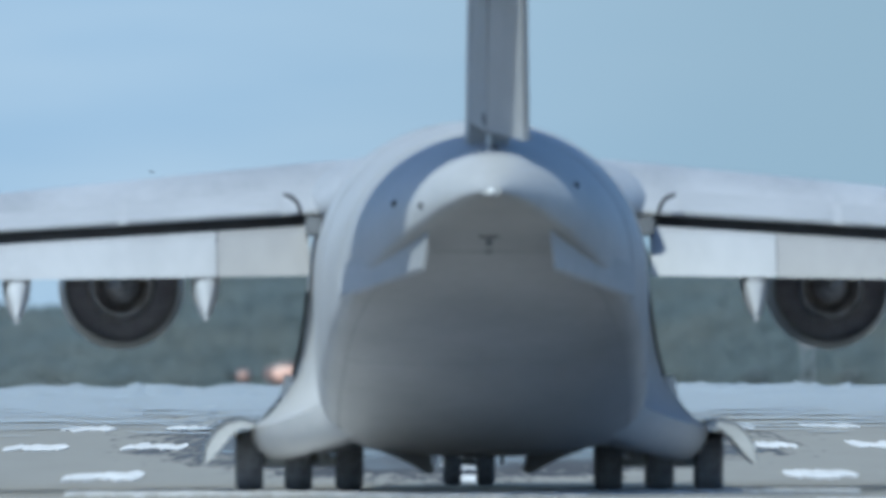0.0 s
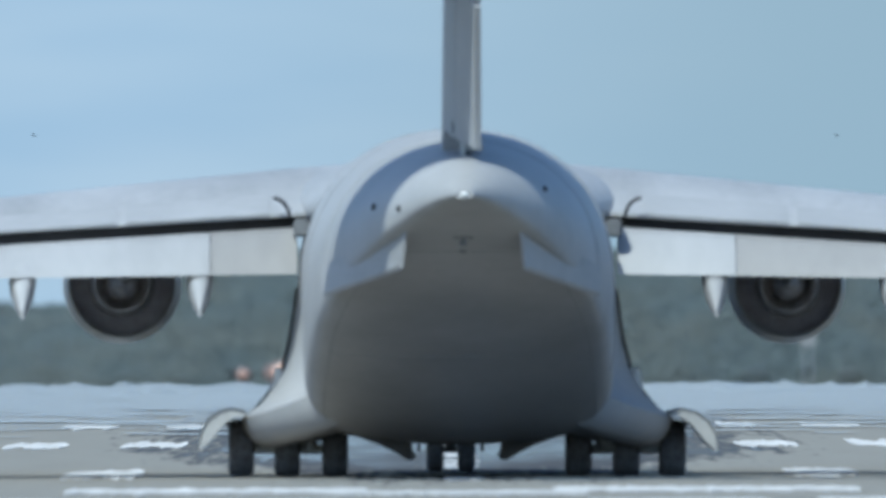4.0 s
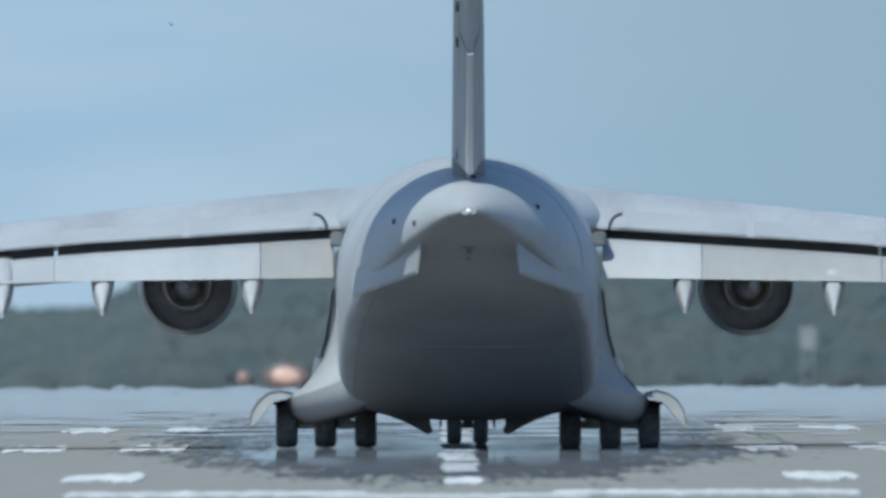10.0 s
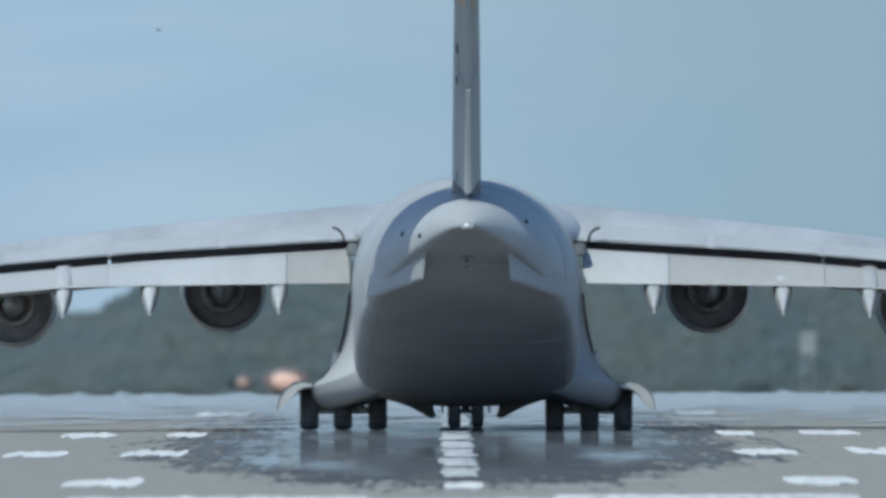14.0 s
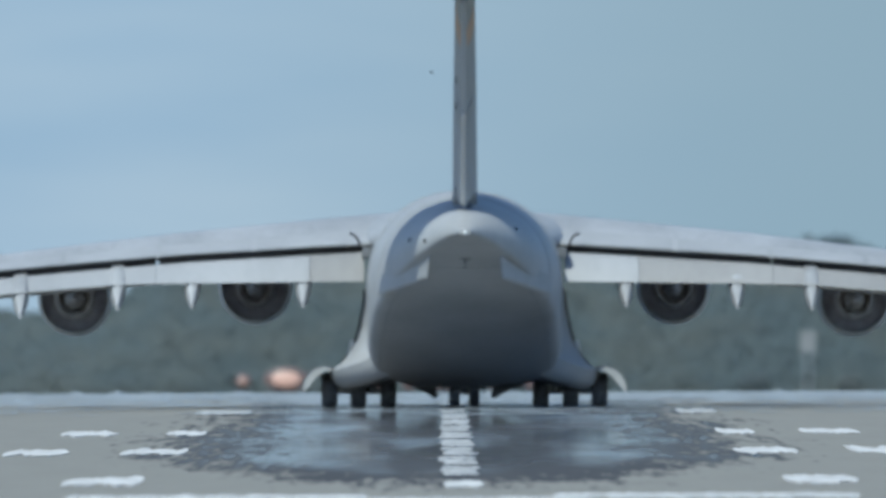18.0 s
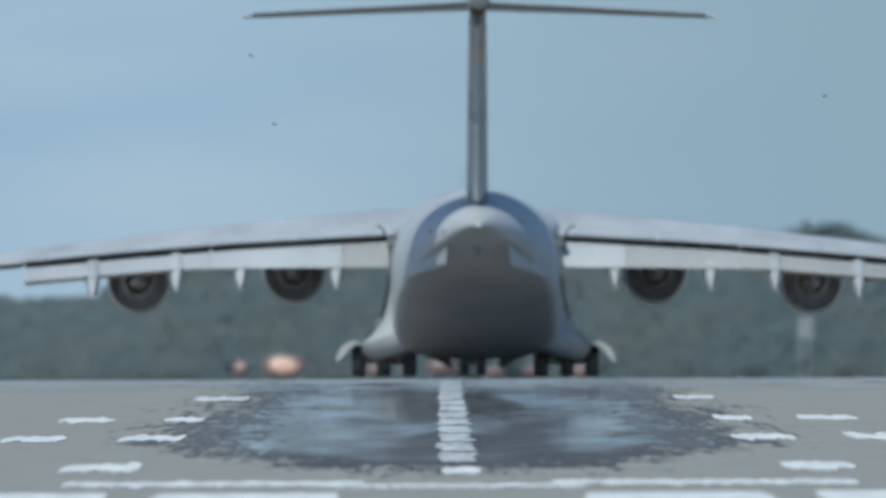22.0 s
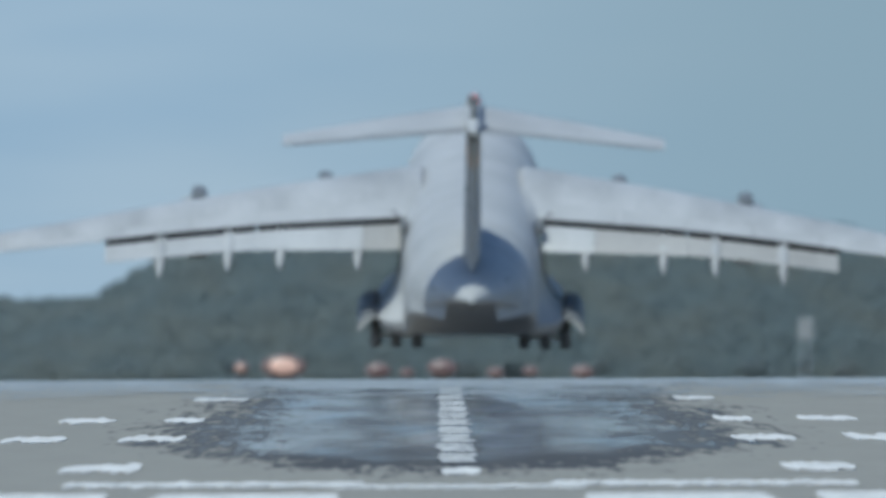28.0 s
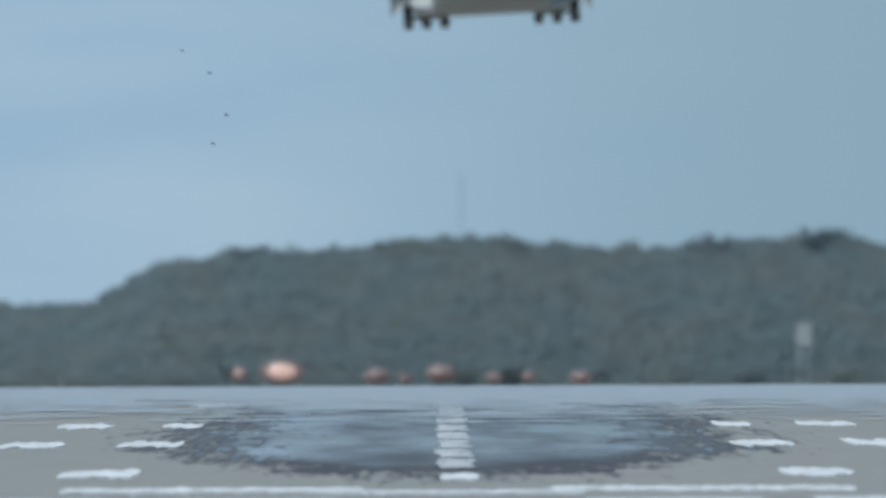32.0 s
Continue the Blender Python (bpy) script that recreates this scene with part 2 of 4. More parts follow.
def sky_material():
    """Pale summer sky with thin streaks of high cloud."""
    m = bpy.data.materials.new("hazy_blue_sky")
    m.use_nodes = True
    n, l = m.node_tree.nodes, m.node_tree.links
    n.remove(n["Principled BSDF"])
    em = n.new("ShaderNodeEmission")
    co, mp, t = n.new("ShaderNodeTexCoord"), n.new("ShaderNodeMapping"), n.new("ShaderNodeTexNoise")
    mp.inputs["Scale"].default_value = (0.012, 0.012, 0.055)
    t.inputs["Scale"].default_value, t.inputs["Detail"].default_value, t.inputs["Roughness"].default_value = 1.0, 3, 0.45
    l.new(co.outputs["Object"], mp.inputs[0])
    l.new(mp.outputs[0], t.inputs["Vector"])
    ramp = n.new("ShaderNodeValToRGB")
    ramp.color_ramp.elements[0].position, ramp.color_ramp.elements[0].color = 0.32, (0.388, 0.459, 0.516, 1)
    ramp.color_ramp.elements[1].position, ramp.color_ramp.elements[1].color = 0.68, (0.494, 0.530, 0.547, 1)
    l.new(t.outputs["Fac"], ramp.inputs[0])
    wide = n.new("ShaderNodeTexNoise")
    wide.inputs["Scale"].default_value, wide.inputs["Detail"].default_value = 0.011, 2
    l.new(co.outputs["Object"], wide.inputs["Vector"])
    grey = n.new("ShaderNodeMix")
    grey.data_type = "RGBA"
    grey.inputs[7].default_value = (0.338, 0.396, 0.414, 1)
    sx, ramp2 = n.new("ShaderNodeSeparateXYZ"), n.new("ShaderNodeMapRange")
    l.new(co.outputs["Object"], sx.inputs[0])
    ramp2.interpolation_type = "SMOOTHSTEP"
    ramp2.inputs["From Min"].default_value, ramp2.inputs["From Max"].default_value = -50, 60
    l.new(sx.outputs[0], ramp2.inputs["Value"])
    l.new(ramp2.outputs[0], grey.inputs["Factor"])
    l.new(ramp.outputs[0], grey.inputs[6])
    l.new(grey.outputs[2], em.inputs["Color"])
    em.inputs["Strength"].default_value = 1.04
    l.new(em.outputs[0], n["Material Output"].inputs["Surface"])
    return m


M_SKY = sky_material()


# ---- building helpers ----
def mesh_of(name, verts, faces, mat, smooth=True):
    me = bpy.data.meshes.new(name)
    me.from_pydata([tuple(v) for v in verts], [], [tuple(f) for f in faces])
    bm = bmesh.new()
    bm.from_mesh(me)
    bmesh.ops.recalc_face_normals(bm, faces=bm.faces)
    bm.to_mesh(me)
    bm.free()
    me.materials.append(mat)
    if smooth:
        me.polygons.foreach_set("use_smooth", [True] * len(me.polygons))
        me.set_sharp_from_angle(angle=radians(42))
    return me


def part(name, data, parent, label="", m=None):
    """One mesh object under a thing or a part; data = mesh."""
    ob = new(name, data)
    ob.parent = parent
    if m is not None:
        ob.matrix_basis = m
    if label:
        tagged(ob, label)
    return ob


def loft(rings, caps=True):
    """Vertices and faces of a skin over rings of equal count."""
    k = len(rings[0])
    v = [p for r in rings for p in r]
    f = []
    for i in range(len(rings) - 1):
        for j in range(k):
            f.append((i * k + j, i * k + (j + 1) % k, (i + 1) * k + (j + 1) % k, (i + 1) * k + j))
    if caps:
        f.append(tuple(range(k)))
        f.append(tuple((len(rings) - 1) * k + j for j in range(k)))
    return v, f


def lathe(profile, axis="x", n=32):
    """Skin of a profile of (along, radius) turned round an axis."""
    rings = []
    for a, r in profile:
        ring = []
        for i in range(n):
            c, s = r * math.cos(2 * math.pi * i / n), r * math.sin(2 * math.pi * i / n)
            ring.append((a, c, s) if axis == "x" else (c, a, s) if axis == "y" else (c, s, a))
        rings.append(ring)
    return loft(rings, caps=True)


def box(x0, x1, y0, y1, z0, z1, bev=0.0):
    """A box with bevelled edges."""
    bm = bmesh.new()
    bmesh.ops.create_cube(bm, size=1)
    for v in bm.verts:
        v.co = Vector(((x0 + x1) / 2 + v.co.x * (x1 - x0), (y0 + y1) / 2 + v.co.y * (y1 - y0), (z0 + z1) / 2 + v.co.z * (z1 - z0)))
    if bev:
        bmesh.ops.bevel(bm, geom=bm.edges[:], offset=bev, segments=2, affect="EDGES")
    v = [tuple(q.co) for q in bm.verts]
    bm.verts.index_update()
    f = [tuple(q.index for q in g.verts) for g in bm.faces]
    bm.free()
    return v, f


def rod(a, b, r0, r1=None, n=10):
    """A tapered rod from a to b."""
    a, b = Vector(a), Vector(b)
    r1 = r0 if r1 is None else r1
    q = (b - a).to_track_quat("Z", "Y")
    rings = [[tuple(p + q @ Vector((r * math.cos(2 * math.pi * i / n), r * math.sin(2 * math.pi * i / n), 0))) for i in range(n)] for p, r in ((a, r0), (b, r1))]
    return loft(rings)


def join(*pieces):
    v, f = [], []
    for pv, pf in pieces:
        o = len(v)
        v += list(pv)
        f += [tuple(i + o for i in g) for g in pf]
    return v, f


def lerp(table, x):
    """Straight interpolation in rows (x, a, b, ...)."""
    if x <= table[0][0]:
        return table[0][1:]
    for p, q in zip(table, table[1:]):
        if x <= q[0]:
            k = (x - p[0]) / (q[0] - p[0])
            return tuple(a + (c - a) * k for a, c in zip(p[1:], q[1:]))
    return table[-1][1:]


# ---- ground, runway, sky ----
CREST = 1525.0
SLANT = 0.004             # the runway leans a little up to its right


def lie(y):
    """Height of the land: level to the crest of the runway, then a gentle fall."""
    if y < CREST - 60:
        return 0.0
    if y < CREST + 60:
        return -0.003 * (y - CREST + 60) ** 2 / 240
    return -0.003 * (min(y, 2000) - CREST) - 0.0035 * max(0, min(y, 3250) - 2000)


def sheet(name, xs, ys, drop, mat):
    v = [(x, y, lie(y) - drop + SLANT * max(-30, min(30, x))) for y in ys for x in xs]
    k = len(xs)
    f = [(j * k + i, j * k + i + 1, (j + 1) * k + i + 1, (j + 1) * k + i) for j in range(len(ys) - 1) for i in range(k - 1)]
    return mesh_of(name, v, f, mat, smooth=False)


YS = [-1500, -200, 0, 200, 400, 600, 700, 800, 900, 1000, 1100, 1200, 1300, 1400, 1465] + [1488 + 10 * i for i in range(13)] + [1640, 1700, 1800, 2000, 2200, 2500, 2800, 3200, 3600, 4200, 4900]
ground = new("ground", sheet("ground", [-4500, -1500, -400, -100, -40, 40, 100, 400, 1500, 4500], YS, 0.06, M_GRASS))
tagged(ground, "flat airfield of mown grass", "ground", kind="structure")
RY = [y for y in YS if 300 <= y <= 2500]
runway = new("runway", sheet("runway", [-30, -15, 0, 15, 30], RY, 0.0, M_RUNWAY))
tagged(runway, "pale worn asphalt runway with a dark rubber deposit", "runway", kind="structure")

v = []
for i in range(41):
    a = radians(-75 + 150 * i / 40)
    for z in (-60, 420):
        v.append((4750 * math.sin(a), 4750 * math.cos(a), z))
backdrop = new("backdrop", mesh_of("backdrop", v, [(2 * i, 2 * i + 2, 2 * i + 3, 2 * i + 1) for i in range(40)], M_SKY))
tagged(backdrop, "hazy pale blue sky with thin cloud", "sky", kind="structure")


def marking(x0, x1, y0, y1, label, name="runway_marking", rag=0.26, paint=M_PAINT):
    """White paint on the runway with worn, ragged ends."""
    n = max(5, int((x1 - x0) / 0.1))
    v, f = [], []
    for i in range(n + 1):
        x = x0 + (x1 - x0) * i / n
        bite = 0.4 if i in (0, n) else 1.0
        for y, k in ((y0, -1), (y1, 1)):
            y = (y - (y0 + y1) / 2) * bite + (y0 + y1) / 2 + (random.uniform(-1, 1) * 0.6 + noise.noise(Vector((x * 2.3, y, k)))) * rag * (y1 - y0) * bite
            v += [(x, y, lie(y) + SLANT * x + 0.02), (x, y, lie(y) + SLANT * x + 0.002)]
    for i in range(n):
        a, c = 4 * i, 4 * i + 4
        f += [(a, c, c + 2, a + 2), (a, a + 1, c + 1, c), (a + 2, c + 2, c + 3, a + 3)]
    f += [(0, 2, 3, 1), (4 * n, 4 * n + 1, 4 * n + 3, 4 * n + 2)]
    ob = new(name, mesh_of(name, v, f, paint, smooth=False))
    return tagged(ob, label, "road marking", group="white runway markings", kind="structure")


TDZ = "worn white touchdown bar painted on the asphalt"
BARS = [(852, -8.97, -7.2), (852, 7.33, 8.95), (1000, -8.9, -7.22), (1000, 7.34, 8.97), (1000, -12.0, -10.35), (1000, 10.4, 12.1),
        (1125, -8.63, -7.45), (1125, 7.8, 8.9), (1125, -11.76, -10.08), (1125, 10.28, 11.97), (1306, -8.9, -7.06), (1306, 7.7, 9.07)]
for y, x0, x1 in BARS:
    marking(x0, x1, y - 16, y + 16, TDZ, rag=0.36)
for i in range(14):
    y = 824 + 52 * i
    far = 26 if i == 0 else 44
    for k in range(1 if i == 0 else 3):
        a, c = y + far * k / 3, y + (far if i == 0 else far * (k + 0.82) / 3)
        marking(-0.47 + random.uniform(-0.06, 0.08), 0.47 + random.uniform(-0.08, 0.06), a, c, "worn white centreline dash painted on the asphalt", rag=0.2, paint=M_PAINT if i == 0 else M_WORN)
LINE = "worn white cross line painted on the asphalt"
marking(-8.3, -2.0, 778, 795, LINE, rag=0.36)
marking(1.9, 8.3, 780, 796, LINE, rag=0.36)
marking(-2.7, 2.6, 772, 783, LINE, rag=0.3)
for s in (-1, 1):
    marking(min(s * 2.4, s * 6.1), max(s * 2.4, s * 6.1), 690, 752, "broad white aiming block painted on the asphalt", rag=0.03)
    marking(min(s * 7.0, s * 9.4), max(s * 7.0, s * 9.4), 700, 755, "broad white aiming block painted on the asphalt", rag=0.03)


# ---- the transport aircraft: x to its right, y to its nose, z up, main wheels on the ground at y = 0 ----
plane = new("transport_aircraft")
tagged(plane, "light grey four-engined military transport with flaps down", "aircraft")


def hull_ring(y, top, low, half, zw, pt=1.0, pb=1.0, n=56):
    ring = []
    for i in range(n):
        a = 2 * math.pi * i / n
        c, s = math.cos(a), math.sin(a)
        p = pt if s >= 0 else pb
        x = half * math.copysign(abs(c) ** p, c)
        z = zw + (top - zw) * abs(s) ** p if s >= 0 else zw - (zw - low) * abs(s) ** p
        ring.append((x, y, z))
    return ring


# stations: y, top, bottom, half width, height of the widest line, roundness above, below
HULL = [(28.6, 3.35, 3.05, 0.12, 3.2, 1, 1), (28.2, 3.95, 2.55, 0.85, 3.2, 1, 1), (27.2, 4.75, 1.95, 1.6, 3.3, 1, 1), (25.5, 5.75, 1.35, 2.35, 3.5, 1, 1),
        (23.0, 6.85, 0.95, 2.95, 3.75, 1, 0.95), (20.0, 7.45, 0.78, 3.36, 4.1, 1, 0.92), (16.5, 7.7, 0.72, 3.5, 4.35, 0.92, 0.9),
        (4.0, 7.75, 0.70, 3.5, 4.4, 0.9, 0.75), (-2.0, 7.75, 0.72, 3.5, 4.3, 0.9, 0.72)]
HULL += [(-5.0, 7.75, 0.84, 3.47, 4.25, 0.9, 0.4), (-7.5, 7.74, 1.3, 3.45, 4.2, 0.9, 0.25), (-10.0, 7.72, 2.05, 3.42, 4.2, 0.92, 0.26), (-13.0, 7.6, 3.05, 3.26, 4.4, 0.95, 0.27), (-15.0, 7.47, 3.72, 3.0, 4.75, 0.97, 0.28),
         (-16.5, 7.36, 4.15, 2.7, 5.0, 0.98, 0.28), (-18.5, 7.24, 4.75, 2.22, 5.4, 1, 0.3), (-20.5, 7.07, 5.3, 1.68, 5.75, 1, 0.36), (-22.2, 6.85, 5.78, 1.0, 6.05, 1, 0.6), (-23.3, 6.6, 6.03, 0.55, 6.18, 1, 1), (-24.0, 6.38, 6.14, 0.2, 6.25, 1, 1)]
v, f = loft([hull_ring(*s) for s in HULL])
fuselage = part("fuselage", mesh_of("fuselage", v, f, M_GREY), plane)


def on_hull(y, a):
    """Point of the hull's skin at station y and angle a (0 right, 90 top)."""
    for p, q in zip(HULL, HULL[1:]):
        if q[0] <= y <= p[0]:
            k = (p[0] - y) / (p[0] - q[0])
            st = [u + (w - u) * k for u, w in zip(p, q)]
            c, s = math.cos(radians(a)), math.sin(radians(a))
            e = st[5] if s >= 0 else st[6]
            return Vector((st[3] * math.copysign(abs(c) ** e, c), y, st[4] + ((st[1] - st[4]) * abs(s) ** e if s >= 0 else -(st[4] - st[2]) * abs(s) ** e)))


def seam(name, pts, width, mat, parent, label=""):
    """A thin strip that follows points of the skin."""
    v, f = [], []
    for i, p in enumerate(pts):
        d = (pts[min(i + 1, len(pts) - 1)] - pts[max(i - 1, 0)]).normalized()
        out = Vector((p.x, 0, p.z - 4.2)).normalized()
        side = d.cross(out).normalized() * width / 2
        v += [p + out * 0.012 - side, p + out * 0.012 + side, p - out * 0.02 - side, p - out * 0.02 + side]
    for i in range(len(pts) - 1):
        a, c = 4 * i, 4 * i + 4
        f += [(a, a + 1, c + 1, c), (a, c, c + 2, a + 2), (a + 1, a + 3, c + 3, c + 1)]
    return part(name, mesh_of(name, v, f, mat), parent, label)


# cargo door outline and skin joints under the tail
for a in (234, 306):
    seam("cargo_door_seam", [on_hull(-4.5 - i, a) for i in range(16)], 0.016, M_JOINT, fuselage)
for y in (-4.5, -12.0, -19.5):
    seam("cargo_door_seam", [on_hull(y, 234 + 72 * i / 12) for i in range(13)], 0.016, M_JOINT, fuselage)
for y in (20, 14, 8, -3, -10, -15):
    seam("skin_joint", [on_hull(y, -30 + 240 * i / 40) for i in range(41)], 0.012, M_JOINT, fuselage)
# small dark fittings on the ramp
for x, y, z, w, h in ((0.0, -20.4, 5.33, 0.42, 0.06), (0.0, -20.2, 5.22, 0.12, 0.16), (0.0, -19.35, 5.02, 0.14, 0.06), (-1.2, -21.0, 5.75, 0.09, 0.12)):
    part("ramp_fitting", mesh_of("ramp_fitting", *box(x - w / 2, x + w / 2, y - 0.25, y + 0.6, z - h / 2, z + h / 2, 0.01), M_DARKGREY), fuselage)
for y, a in ((-21.2, 176), (-19.3, 164), (-19.0, 31)):
    p = on_hull(y, a)
    part("tail_cone_lamp", mesh_of("tail_cone_lamp", *lathe([(-0.06, 0.02), (-0.05, 0.06), (0.05, 0.08)], "y", 10), M_SEAM_SHADE), fuselage).location = p
part("tail_light", mesh_of("tail_light", *lathe([(-24.12, 0.02), (-24.1, 0.05), (-24.0, 0.08), (-23.8, 0.09)], "y", 16), M_BOARD), fuselage).location = (0, 0, 6.24)
# strakes under the tail
for s in (-1, 1):
    pts = [(s * 1.22, -20.9, 5.5), (s * 3.02, -15.5, 4.62), (s * 3.0, -15.7, 4.02), (s * 1.32, -20.7, 4.62)]
    v = [Vector(p) for p in pts] + [Vector(p) + Vector((s * 0.05, 0, 0.08)) for p in pts]
    part("strake", mesh_of("strake", v, [(0, 1, 2, 3), (4, 5, 6, 7), (0, 1, 5, 4), (1, 2, 6, 5), (2, 3, 7, 6), (3, 0, 4, 7)], M_WINGGREY, smooth=False), fuselage)
# cockpit windows
for a0, a1 in ((40, 62), (66, 88), (92, 114), (118, 140), (22, 36), (144, 158)):
    q = [on_hull(y, a) * 1.0 for y, a in ((26.3, a0), (26.3, a1), (25.3, a1), (25.3, a0))]
    out = [p + Vector((p.x * 0.01, 0.03, 0.03)) for p in q]
    part("cockpit_window", mesh_of("cockpit_window", q + out, [(4, 5, 6, 7), (0, 1, 5, 4), (1, 2, 6, 5), (2, 3, 7, 6), (3, 0, 4, 7)], M_GLASS, smooth=False), fuselage)
# blade aerials on the back
for x, y, h in ((0, 12, 0.4), (0, 16.5, 0.5), (-1.9, -1.5, 0.28)):
    z = 7.45 if x == 0 else 7.05
    part("blade_aerial", mesh_of("blade_aerial", [(x - .03, y, z), (x + .03, y, z), (x + .03, y - .5, z), (x - .03, y - .5, z), (x - .02, y - .3, z + h), (x + .02, y - .3, z + h), (x + .02, y - .55, z + h), (x - .02, y - .55, z + h)],
         [(0, 1, 5, 4), (1, 2, 6, 5), (2, 3, 7, 6), (3, 0, 4, 7), (4, 5, 6, 7)], M_DARKGREY, smooth=False), fuselage)

# hump over the wing box
v, f = loft([hull_ring(y, t, 5.2, h, 5.9, 1, 1) for y, t, h in ((12.5, 6.9, 2.0), (11.0, 7.15, 3.0), (8.0, 7.3, 3.8), (3.0, 7.32, 3.95), (0, 7.25, 3.6), (-2.5, 7.1, 3.2), (-5, 6.9, 2.9), (-7.5, 6.6, 2.4), (-9, 6.3, 2.0))])
part("wing_fairing", mesh_of("wing_fairing", v, f, M_WINGGREY), plane)

# wing: x, leading edge y, trailing edge y, trailing edge z, thickness
WING = [(2.6, 9.2, -1.2, 5.90, 1.25), (3.8, 8.6, -1.3, 5.84, 1.2), (10.0, 5.4, -2.2, 5.46, 0.92), (14.4, 3.15, -3.1, 5.07, 0.75), (18.6, 1.0, -4.1, 4.66, 0.6), (20.5, 0.0, -4.6, 4.43, 0.54), (25.0, -2.3, -5.8, 4.05, 0.38)]
FOIL = [(0.0, 0.15), (0.02, 0.34), (0.08, 0.52), (0.2, 0.68), (0.4, 0.74), (0.6, 0.62), (0.8, 0.36), (1.0, 0.03), (1.0, -0.03), (0.8, -0.1), (0.55, -0.26), (0.3, -0.3), (0.1, -0.2), (0.02, -0.03)]


def wing_ring(x, s):
    le, te, z, th = lerp(WING, x)
    return [(s * x, le + (te - le) * u, z + th * w + 0.22 * (1 - u) * th) for u, w in FOIL]


def slab(s, rows):
    """A flap or other panel: rows of x and a closed outline of (y, z)."""
    return loft([[(s * x, y, z) for y, z in o] for x, o in rows])


def flap_outline(x):
    le, te, z, th = lerp(WING, x)
    low = lerp([(3.7, 4.52), (12, 4.40), (18.7, 3.82)], x)[0]
    up = z - 0.28
    a = te - 0.3
    return [(a + 0.55, up - 0.28), (a + 0.42, up - 0.08), (a + 0.1, up), (a - 0.4, up - 0.16), (a - 1.0, up - 0.52), (a - 1.55, low + 0.04), (a - 1.58, low), (a - 1.4, low + 0.02), (a - 0.8, up - 0.72), (a - 0.2, up - 0.55), (a + 0.3, up - 0.45)]


